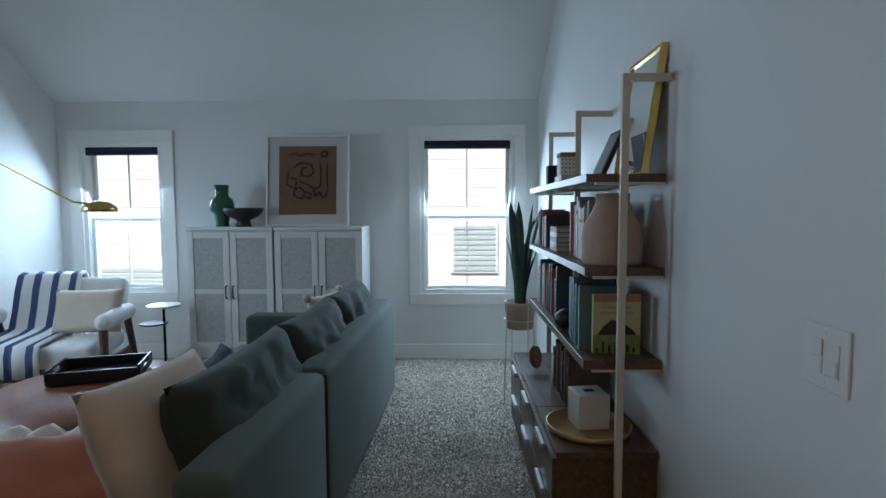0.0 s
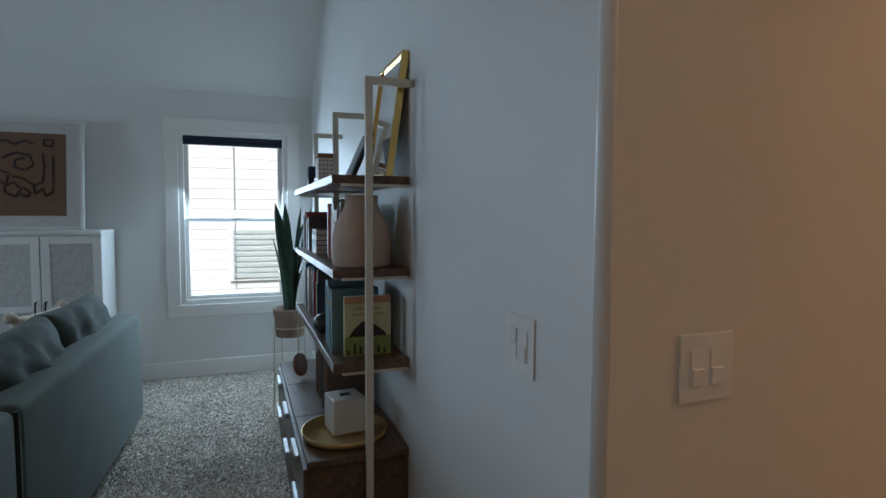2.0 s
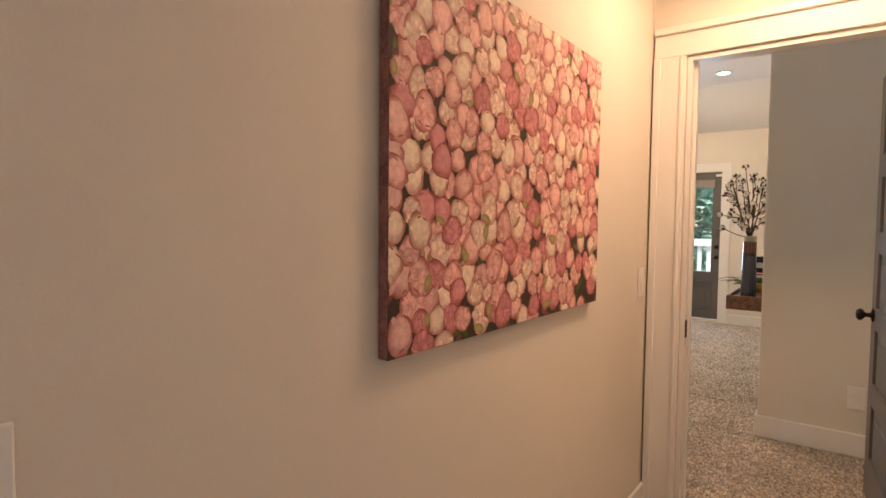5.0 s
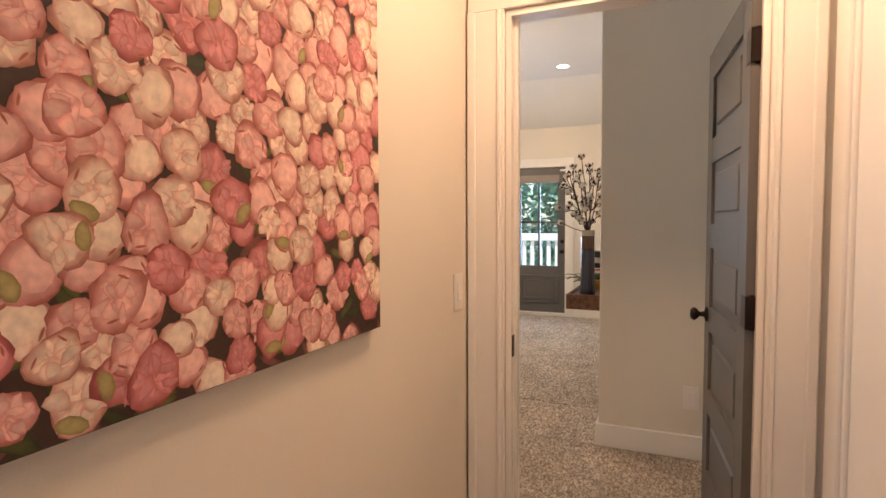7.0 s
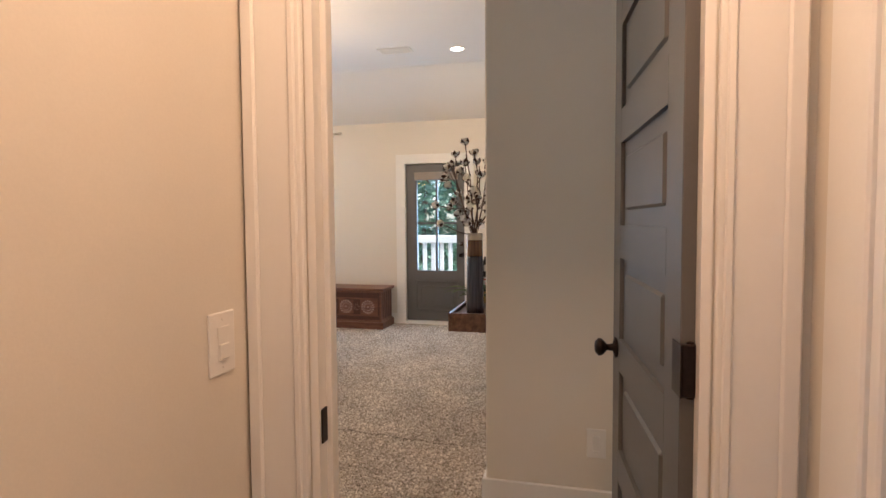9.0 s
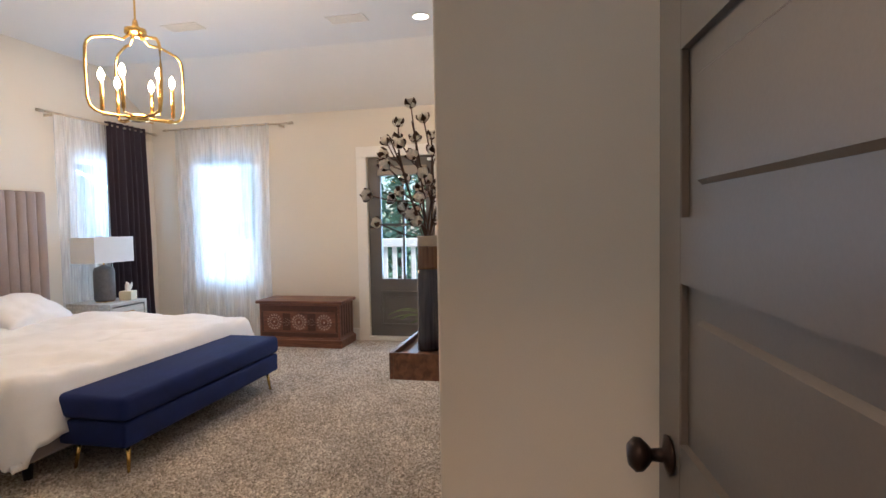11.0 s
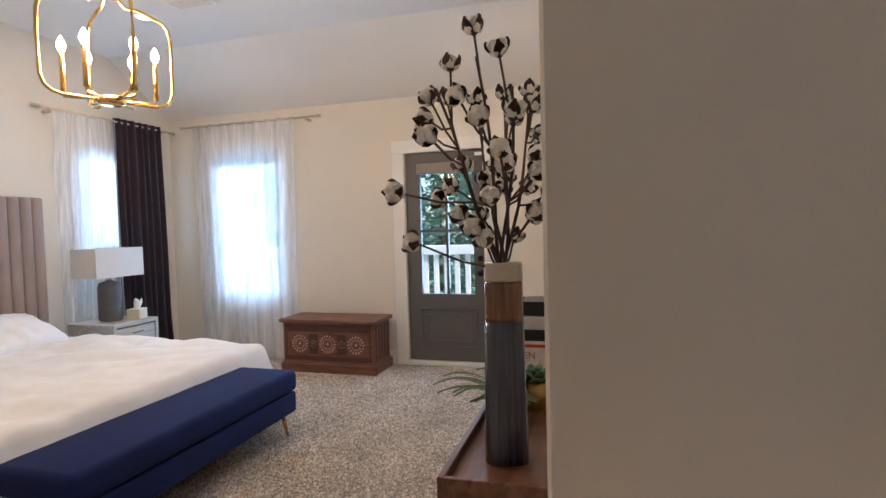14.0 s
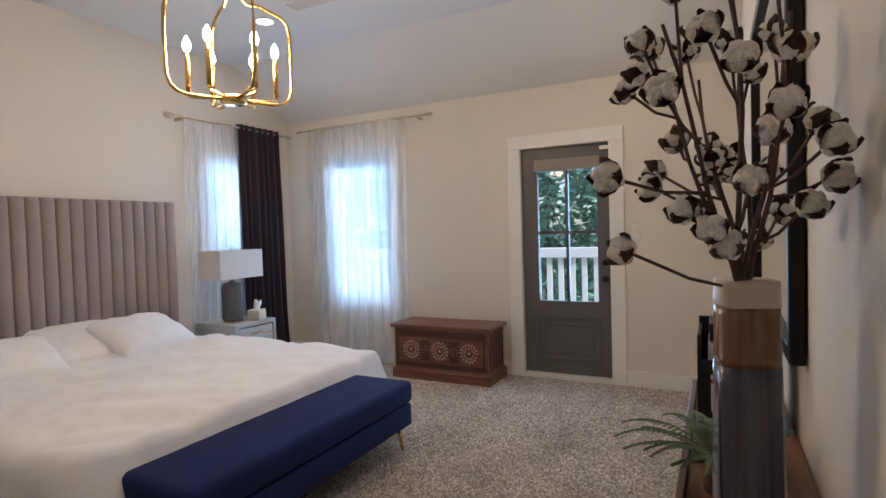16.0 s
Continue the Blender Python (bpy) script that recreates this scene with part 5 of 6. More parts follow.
def snake_plant():
    th = thing("snake_plant", "tall dark green snake plant in a clay pot", "plant", LV(0.56, 3.60, 0))
    part("pot", lathe(((0, 0.50), (0.085, 0.50), (0.105, 0.66), (0.108, 0.68), (0.098, 0.68), (0.09, 0.655), (0, 0.65)), 32), clay, th, "clay pot", smooth=True)
    for k in range(4):
        a = k * 1.571 + 0.4
        part("stand_leg", tube([(0.10 * math.cos(a), 0.10 * math.sin(a), 0.69), (0.115 * math.cos(a), 0.115 * math.sin(a), 0.0)], 0.005, 6), cream_metal, th)
    part("stand_ring", tube([(0.104 * math.cos(a), 0.104 * math.sin(a), 0.56) for a in [6.2832 * i / 24 for i in range(24)]], 0.004, 6, closed=True), cream_metal, th)
    r = random.Random(3)
    for k in range(11):
        a, L, lean = r.uniform(0, 6.28), r.uniform(0.35, 0.72), r.uniform(0.05, 0.32)
        bm = bmesh.new()
        n = 9
        ring = []
        w0 = r.uniform(0.022, 0.034)
        tw = r.uniform(-0.6, 0.6)
        for i in range(n + 1):
            u = i / n
            w = w0 * (0.7 + 0.6 * u) * (1 - u ** 5) + 0.001
            c = Vector((0.03 * math.cos(a) + lean * L * u * u * math.cos(a), 0.03 * math.sin(a) + lean * L * u * u * math.sin(a), 0.65 + L * u))
            t_ = a + 1.57 + tw * u
            s = Vector((math.cos(t_), math.sin(t_), 0)) * w
            nrm = Vector((math.cos(a), math.sin(a), 0.1)) * (0.006 * (1 - u))
            ring.append((bm.verts.new(c - s), bm.verts.new(c + nrm * 1.0), bm.verts.new(c + s), bm.verts.new(c - nrm * 0.3 - Vector((0, 0, 0.001)))))
        for p, q in zip(ring, ring[1:]):
            for i in range(4):
                bm.faces.new((p[i], p[(i + 1) % 4], q[(i + 1) % 4], q[i]))
        bmesh.ops.recalc_face_normals(bm, faces=bm.faces)
        part("leaf", bm, leaf_mat, th, smooth=True)


snake_plant()

# ---- bedroom ----
def bed():
    th = thing("upholstered_bed", "king bed with a channel-tufted mauve headboard", "bed", T(6.03, BY1, 0))
    hw = 1.02
    part("headboard_core", B(-hw, hw, -0.06, -0.005, 0.0, 1.60, 0.01), grey_velvet, th)
    n = 22
    w = 2 * hw / n
    for i in range(n):
        bm = bmesh.new()
        prof = []
        seg = 8
        cx = -hw + w * (i + 0.5)
        for k in range(seg + 1):
            a = math.pi * k / seg
            prof.append((cx - w * 0.495 * math.cos(a), -0.058 - 0.045 * math.sin(a) ** 0.7))
        lo = [bm.verts.new((x, y, 0.25)) for x, y in prof]
        hi = [bm.verts.new((x, y, 1.595)) for x, y in prof]
        tp = [bm.verts.new((x, -0.058 + (y + 0.058) * 0.5, 1.612)) for x, y in prof]
        for a, b in ((lo, hi), (hi, tp)):
            for k in range(seg):
                bm.faces.new((a[k], a[k + 1], b[k + 1], b[k]))
        bm.faces.new(tp)
        part("channel", bm, grey_velvet, th, smooth=True)
    part("rail", B(-0.99, 0.99, -2.12, -0.11, 0.10, 0.26, 0.02, 2), grey_velvet, th)
    part("mattress", B(-0.96, 0.96, -2.10, -0.11, 0.26, 0.455, 0.04, 3), white_cloth, th)
    for x in (-0.9, 0.9):
        for y in (-2.05, -0.2):
            part("foot", lathe(((0, 0), (0.02, 0), (0.028, 0.10), (0, 0.10)), 12), black_wood, th, m=T(x, y, 0))


bed()


def duvet():
    th = thing("duvet", "rumpled white cotton duvet on the bed", "bedding", T(6.03, BY1, 0))
    bm = bmesh.new()
    nx, ny = 64, 72
    W, L = 1.08, 2.18
    g = []
    for i in range(nx + 1):
        row = []
        for j in range(ny + 1):
            u, v = -1 + 2 * i / nx, j / ny
            x, y = u * 1.30, -0.35 - v * 2.05
            ex = max(0.0, abs(x) - 0.97)
            ey = max(0.0, -y - 2.10)
            drop = ex * 1.0 + ey * 1.0
            px = math.copysign(min(abs(x), 0.97 + ex * 0.22 + 0.02), x)
            py = -min(-y, 2.10 + ey * 0.25)
            rz = 0.018 * noise.noise(Vector((x * 4, y * 4, 0))) + 0.028 * noise.noise(Vector((x * 1.7, y * 2.3, 5))) + 0.012 * noise.noise(Vector((x * 11, y * 9, 3))) + 0.006 * noise.noise(Vector((x * 24, y * 20, 3)))
            crest = 0.05 * abs(noise.noise(Vector((x * 3.1 + y * 2.2, y * 1.2 - x * 0.6, 9))))
            z = 0.480 + rz + crest - drop * 0.95
            if drop > 0:
                px += 0.025 * noise.noise(Vector((y * 6, z * 3, 1))) * min(1, drop * 6)
                py += 0.02 * noise.noise(Vector((x * 6, z * 3, 7))) * min(1, drop * 6)
            z = max(z, 0.12)
            row.append(bm.verts.new((px, py, z)))
        g.append(row)
    for i in range(nx):
        for j in range(ny):
            bm.faces.new((g[i][j], g[i + 1][j], g[i + 1][j + 1], g[i][j + 1]))
    ob = part("cover", bm, white_cloth, th, smooth=True)
    s = ob.modifiers.new("thick", 'SOLIDIFY')
    s.thickness = 0.03


duvet()
for x, y, z, rz, tilt, sd_, w in ((6.52, 4.46, 0.60, 8, 24, 21, 0.64), (5.55, 4.38, 0.59, -6, 24, 22, 0.70), (6.16, 4.60, 0.575, 0, 30, 23, 0.62)):
    th = thing("bed_pillow", "plump white cotton bed pillow", "pillow", T(x, y, z, rz) @ pose(0, 0, 0, tilt, 0, 0), group="pillows on the bed")
    part("pillowcase", cushion(w, 0.46, 0.19, 0.34, 18, 0.02, sd_), white_cloth, th)


def bench():
    th = thing("storage_bench", "royal blue velvet storage bench with gold legs", "bench", T(5.985, 2.50, 0))
    part("cushion_lid", B(-0.765, 0.765, -0.215, 0.215, 0.285, 0.415, 0.035, 4), blue_velvet, th, smooth=True)
    part("body", B(-0.755, 0.755, -0.205, 0.205, 0.15, 0.280, 0.015, 3), blue_velvet, th, smooth=True)
    for sx in (-1, 1):
        for sy in (-1, 1):
            part("leg", tube([(sx * 0.68, sy * 0.15, 0.15), (sx * 0.70, sy * 0.165, 0.0)], 0.013, 10, taper=0.6), brass, th, "tapered gold metal leg", smooth=True)


bench()


def chest():
    th = thing("carved_chest", "carved reddish-brown wooden chest with inlaid rosettes", "chest", T(8.06, 2.80, 0))
    part("plinth", B(0.0, 0.40, -0.475, 0.475, 0.0, 0.085, 0.006), chest_wood, th)
    bm = B(0.018, 0.385, -0.45, 0.45, 0.085, 0.455, 0.003)
    box(bm, 0.010, 0.39, -0.46, 0.46, 0.085, 0.10, 0.004)
    part("body", bm, chest_wood, th)
    part("lid", B(-0.008, 0.40, -0.482, 0.482, 0.455, 0.488, 0.008, 2), chest_wood, th)
    pale = mat("bone_inlay", (0.52, 0.40, 0.32), 0.5, vary=0.3, scale=60)
    shallow = mat("carved_recess", (0.075, 0.026, 0.015), 0.6, vary=0.3, scale=40, bump=0.5)
    bm = bmesh.new()
    for z0, z1 in ((0.375, 0.435), (0.115, 0.155)):
        box(bm, 0.012, 0.0175, -0.43, 0.43, z0, z1, 0.002)
    for y0, y1 in ((-0.43, -0.405), (0.405, 0.43)):
        box(bm, 0.012, 0.0175, y0, y1, 0.16, 0.37, 0.002)
    part("front_frame", bm, shallow, th, "carved border bands")

    def rosette(y, z, r, petals):
        bm = bmesh.new()
        for rr, k in ((r, petals), (r * 0.62, petals)):
            for i in range(k):
                a = 6.2832 * (i + (0.5 if rr < r else 0)) / k
                c = Matrix.Translation((0.0155, y + rr * math.cos(a), z + rr * math.sin(a)))
                bmesh.ops.create_cube(bm, size=1, matrix=c @ Matrix.Rotation(a, 4, 'X') @ Matrix.Diagonal((0.004, rr * 0.26, rr * 0.15, 1)))
        bmesh.ops.create_icosphere(bm, subdivisions=1, radius=r * 0.16, matrix=Matrix.Translation((0.016, y, z)))
        part("rosette", bm, pale, th)

    for y in (-0.28, 0.0, 0.28):
        rosette(y, 0.265, 0.072, 16)
    for y in (-0.14, 0.14):
        rosette(y, 0.265, 0.035, 10)
        part("arch_panel", B(0.0135, 0.0178, y - 0.045, y + 0.045, 0.175, 0.355, 0.002), shallow, th)
    for z in (0.405, 0.135):
        for i in range(17):
            rosette(-0.40 + i * 0.05, z, 0.013, 6)
    for y in (-0.418, 0.418):
        for i in range(5):
            rosette(y, 0.18 + i * 0.043, 0.011, 6)
    bm = bmesh.new()
    for k in range(5):
        box(bm, 0.06 + k * 0.065, 0.085 + k * 0.065, -0.454, -0.4505, 0.12, 0.44, 0.001)
    part("side_carving", bm, shallow, th)


chest()


def nightstand():
    th = thing("nightstand", "whitewashed wooden nightstand with two drawers", "nightstand", T(7.43, 4.24, 0))
    bm = B(-0.23, 0.23, 0.02, 0.52, 0.525, 0.556, 0.003)
    box(bm, -0.23, -0.20, 0.02, 0.52, 0.0, 0.525, 0.002)
    box(bm, 0.20, 0.23, 0.02, 0.52, 0.0, 0.525, 0.002)
    box(bm, -0.20, 0.20, 0.05, 0.51, 0.06, 0.10)
    box(bm, -0.20, 0.20, 0.49, 0.51, 0.10, 0.525)
    part("body", bm, whitewash, th)
    for z0, z1 in ((0.105, 0.305), (0.312, 0.512)):
        d = part("drawer", B(-0.196, 0.196, 0.028, 0.05, z0, z1, 0.003), whitewash, th)
        part("pull", tube([(-0.05, 0.028, z1 - 0.05), (-0.05, 0.008, z1 - 0.05), (0.05, 0.008, z1 - 0.05), (0.05, 0.028, z1 - 0.05)], 0.005), brass, d)


nightstand()
tl = thing("table_lamp", "grey ceramic table lamp with a white rectangular shade", "lamp", T(7.375, 4.48, 0.557))
part("foot", B(-0.055, 0.055, -0.055, 0.055, 0, 0.012, 0.002), brass, tl)
part("base", lathe(((0, 0.012), (0.085, 0.012), (0.092, 0.03), (0.092, 0.30), (0.08, 0.335), (0.03, 0.35), (0.02, 0.36), (0, 0.36)), 36), grey_ceramic, tl, smooth=True)
part("stem", tube([(0, 0, 0.355), (0, 0, 0.45)], 0.008), brass, tl)
bm = bmesh.new()
for a in ((-0.235, 0.235, -0.135, -0.131), (-0.235, 0.235, 0.131, 0.135), (-0.235, -0.231, -0.131, 0.131), (0.231, 0.235, -0.131, 0.131)):
    box(bm, *a, 0.385, 0.63)
part("shade", bm, lampshade_mat, tl, "white rectangular linen shade")
tb_ = thing("tissue_box", "white and gold tissue box with a tissue pulled up", "tissue box", T(7.53, 4.36, 0.557, 15))
part("cover", B(-0.06, 0.06, -0.06, 0.06, 0, 0.09, 0.006, 2), mat("cream_box", (0.66, 0.60, 0.42), 0.5), tb_)
bm = bmesh.new()
c = [bm.verts.new((0.03 * math.cos(a) * (1 + 0.3 * (k % 2)), 0.02 * math.sin(a), 0.089)) for k, a in enumerate([6.2832 * i / 10 for i in range(10)])]
d = [bm.verts.new((0.05 * math.cos(a) * (0.6 + 0.5 * (k % 2)) + 0.02, 0.03 * math.sin(a), 0.14 + 0.02 * (k % 3))) for k, a in enumerate([6.2832 * i / 10 for i in range(10)])]
for k in range(10):
    bm.faces.new((c[k], c[(k + 1) % 10], d[(k + 1) % 10], d[k]))
part("tissue", bm, paper_mat, tb_, smooth=True)


def drape(name, width, z0, z1, folds, amp, gather, material, seed, taper=0.0):
    """A hanging cloth along x, centred, with pleats that deepen downwards."""
    bm = bmesh.new()
    nx, nz = folds * 10, 30
    g = []
    for i in range(nx + 1):
        u = i / nx
        row = []
        for j in range(nz + 1):
            v = j / nz
            z = z1 + (z0 - z1) * v
            ph = u * folds * 6.2832 + 1.6 * noise.noise(Vector((u * 5, v * 1.2, seed)))
            x = (u - 0.5) * width * (1 - gather * math.sin(v * 2.6) * 0.5 + taper * v) + taper * v * width * 0.4 + 0.012 * noise.noise(Vector((u * 9, v * 3, seed + 4)))
            y = amp * math.sin(ph) * (0.55 + 0.6 * v) + 0.03 * noise.noise(Vector((u * 3, v * 2, seed + 8))) * v
            row.append(bm.verts.new((x, y, z)))
        g.append(row)
    for i in range(nx):
        for j in range(nz):
            bm.faces.new((g[i][j], g[i + 1][j], g[i + 1][j + 1], g[i][j + 1]))
    return bm


def rod(name, label, m, length):
    th = thing(name, label, "curtain rod", m)
    part("bar", tube([(-length / 2, 0, 0), (length / 2, 0, 0)], 0.010, 10), mat("champagne_metal", (0.55, 0.48, 0.38), 0.35, 0.8), th, smooth=True)
    for s in (-1, 1):
        part("finial", lathe(((0, 0), (0.015, 0), (0.017, 0.03), (0.015, 0.06), (0, 0.062)), 14), MATS["champagne_metal"], th, m=T(s * length / 2 - (0.06 if s < 0 else 0), 0, 0, ry=90), smooth=True)
        part("bracket", B(s * (length / 2 - 0.10) - 0.008, s * (length / 2 - 0.10) + 0.008, 0.0, 0.10, -0.03, -0.005, 0.002), MATS["champagne_metal"], th)
    return th


rod("curtain_rod", "champagne metal curtain rod over the bedroom window", T(BX1 - 0.10, 3.79, 2.385, -90), 1.50)
rod("curtain_rod", "champagne metal curtain rod beside the headboard", T(7.73, BY1 - 0.10, 2.35), 1.36)
sc = thing("sheer_curtain", "white sheer curtain hanging over the bright window", "curtain", T(BX1 - 0.10, 3.86, 0, -90))
part("cloth", drape("cloth", 1.19, 0.015, 2.40, 9, 0.020, 0.10, sheer_mat, 2), sheer_mat, sc, smooth=True)
sc = thing("sheer_curtain", "white sheer curtain beside the headboard", "curtain", T(7.47, BY1 - 0.085, 0))
part("cloth", drape("cloth", 0.62, 0.015, 2.365, 6, 0.018, 0.06, sheer_mat, 5), sheer_mat, sc, smooth=True)
dc = thing("velvet_curtain", "dark plum velvet curtain with deep folds", "curtain", T(8.00, BY1 - 0.11, 0))
part("cloth", drape("cloth", 0.56, 0.012, 2.385, 7, 0.032, 0.06, plum_cloth, 9, 0.10), plum_cloth, dc, smooth=True)


def chandelier():
    th = thing("lantern_chandelier", "brass open-frame lantern chandelier with lit candle bulbs", "chandelier", T(5.765, 2.60, -0.035, 66))
    R, zb, zt = 0.275, 1.955, 2.42
    part("canopy", lathe(((0, CZ + 0.005), (0.05, CZ + 0.007), (0.065, CZ + 0.034), (0, CZ + 0.035)), 24), brass, th)
    part("hanging_rod", tube([(0, 0, 2.47), (0, 0, CZ + 0.015)], 0.006), brass, th)
    part("top_hub", lathe(((0, 2.445), (0.06, 2.45), (0.06, 2.475), (0.02, 2.49), (0.012, 2.53), (0, 2.53)), 24), brass, th, smooth=True)
    part("bottom_hub", lathe(((0, 1.935), (0.055, 1.937), (0.062, 1.955), (0.05, 1.972), (0, 1.975)), 28), brass, th, smooth=True)
    for k in range(4):
        a = k * math.pi / 2
        c, s = math.cos(a), math.sin(a)
        prof = [(0.03, 2.46), (0.045, 2.43), (0.075, 2.40), (0.13, 2.405), (R - 0.075, 2.385), (R - 0.035, 2.372), (R - 0.01, 2.345), (R, 2.31), (R + 0.004, 2.20), (R, zb + 0.075), (R - 0.012, zb + 0.035), (R - 0.04, zb + 0.01), (R - 0.08, zb), (0.05, zb)]
        part("frame_arm", tube([(r * c, r * s, z) for r, z in prof], 0.0085, 8), brass, th, smooth=True)
    for k in range(6):
        a = k * math.pi / 3 + 0.2
        x, y = 0.185 * math.cos(a), 0.185 * math.sin(a)
        part("candle_arm", tube([(0.04 * math.cos(a), 0.04 * math.sin(a), zb), (x, y, zb + 0.002), (x, y, zb + 0.03)], 0.005, 6), brass, th)
        part("candle_sleeve", tube([(x, y, zb + 0.02), (x, y, zb + 0.20)], 0.011, 12), brass, th, smooth=True)
        prof = [(0, 0), (0.010, 0.0), (0.017, 0.018), (0.018, 0.032), (0.012, 0.052), (0.004, 0.068), (0, 0.072)]
        b_ = part("bulb", lathe(prof, 14), bulb_mat, th, "glowing candle bulb", m=T(x, y, zb + 0.20), smooth=True)
        b_.visible_shadow = False


chandelier()
lamp("chandelier_glow", 'POINT', T(5.765, 2.60, 2.17), 26, (1.0, 0.66, 0.38), 0.16)

# ---- media wall ----
cs = thing("floating_console", "floating walnut console shelf with a raised edge", "console", T(4.72, TY, 0))
part("board", B(0.012, 1.08, 0.004, 0.222, 0.728, 0.800), walnut_x, cs)
part("front_edge", B(0.0, 1.09, 0.222, 0.236, 0.726, 0.819, 0.002), walnut_x, cs)
part("end_edge", B(0.0, 0.012, 0.004, 0.222, 0.726, 0.819, 0.002), walnut_x, cs)
part("end_edge", B(1.08, 1.09, 0.004, 0.222, 0.726, 0.819, 0.002), walnut_x, cs)
CT = 0.801


def rounded_column(w0, w1, z0, z1, n=28, power=4.0):
    bm = bmesh.new()
    rings = []
    for k in range(9):
        u = k / 8
        w, z = w0 + (w1 - w0) * u, z0 + (z1 - z0) * u
        ring = []
        for i in range(n):
            a = 6.2832 * i / n
            c, s = math.cos(a), math.sin(a)
            r = w / (abs(c) ** power + abs(s) ** power) ** (1 / power)
            ring.append(bm.verts.new((r * c, r * s, z)))
        rings.append(ring)
    for a, b in zip(rings, rings[1:]):
        for i in range(n):
            bm.faces.new((a[i], a[(i + 1) % n], b[(i + 1) % n], b[i]))
    bm.faces.new(rings[0][::-1])
    bm.faces.new(rings[-1])
    return bm


def streaked(name, c1, c2):
    m = wood(name, c1, c2, 0.16, 1.4, 2)
    m.node_tree.nodes["Principled BSDF"].inputs["Coat Weight"].default_value = 0.4
    return m


VX, VY = 4.88, 0.622
tv = thing("tall_vase", "tall square vase with cream, brown and blue-grey glaze", "vase", T(VX, VY, CT, 12))
part("lower_body", rounded_column(0.046, 0.041, 0, 0.295), streaked("blue_grey_glaze", (0.012, 0.014, 0.03), (0.085, 0.085, 0.11)), tv, "blue-grey streaked glaze", smooth=True)
part("upper_body", rounded_column(0.0408, 0.0395, 0.2952, 0.378), streaked("brown_glaze", (0.06, 0.022, 0.012), (0.26, 0.13, 0.06)), tv, "brown streaked glaze", smooth=True)
part("rim", rounded_column(0.0405, 0.0395, 0.3782, 0.415), mat("cream_glaze", (0.55, 0.48, 0.38), 0.4, vary=0.08), tv, "cream unglazed rim", smooth=True)


def boll_meshes():
    """Meshes of one open cotton boll: fibre and husk."""
    bm = bmesh.new()
    for k in range(4):
        a = k * 1.571 + 0.3
        m = Matrix.Translation((0.012 * math.cos(a), 0.012 * math.sin(a), 0.022)) @ Matrix.Diagonal((0.95, 0.95, 1.2, 1))
        bmesh.ops.create_icosphere(bm, subdivisions=3, radius=0.0185, matrix=m)
    for v in bm.verts:
        v.co += v.normal * 0.0035 * noise.noise(v.co * 160)
        v.co += Vector((noise.noise(v.co * 90), noise.noise(v.co * 90 + Vector((5, 0, 0))), 0)) * 0.0025
    f = bpy.data.meshes.new("fibre")
    bm.to_mesh(f)
    bm.free()
    for p in f.polygons:
        p.use_smooth = True
    f.materials.append(cotton_mat)
    bm = bmesh.new()
    for k in range(4):
        a = k * 1.571 + 1.08
        rows_ = []
        for i in range(7):
            u = i / 6
            w = 0.016 * math.sin(min(1.0, 0.12 + u) * 2.9) + 0.0006
            r = 0.004 + 0.030 * math.sin(u * 2.1)
            z = -0.004 + 0.047 * u
            out = Vector((math.cos(a), math.sin(a), 0))
            side = Vector((-math.sin(a), math.cos(a), 0))
            c = out * r + Vector((0, 0, z))
            rows_.append((bm.verts.new(c - side * w - out * 0.004), bm.verts.new(c + out * 0.002), bm.verts.new(c + side * w - out * 0.004)))
        for p, q in zip(rows_, rows_[1:]):
            bm.faces.new((p[0], p[1], q[1], q[0]))
            bm.faces.new((p[1], p[2], q[2], q[1]))
    r = bmesh.ops.solidify(bm, geom=bm.faces[:], thickness=0.0015)
    h = bpy.data.meshes.new("husk")
    bm.to_mesh(h)
    bm.free()
    h.materials.append(husk_mat)
    return f, h


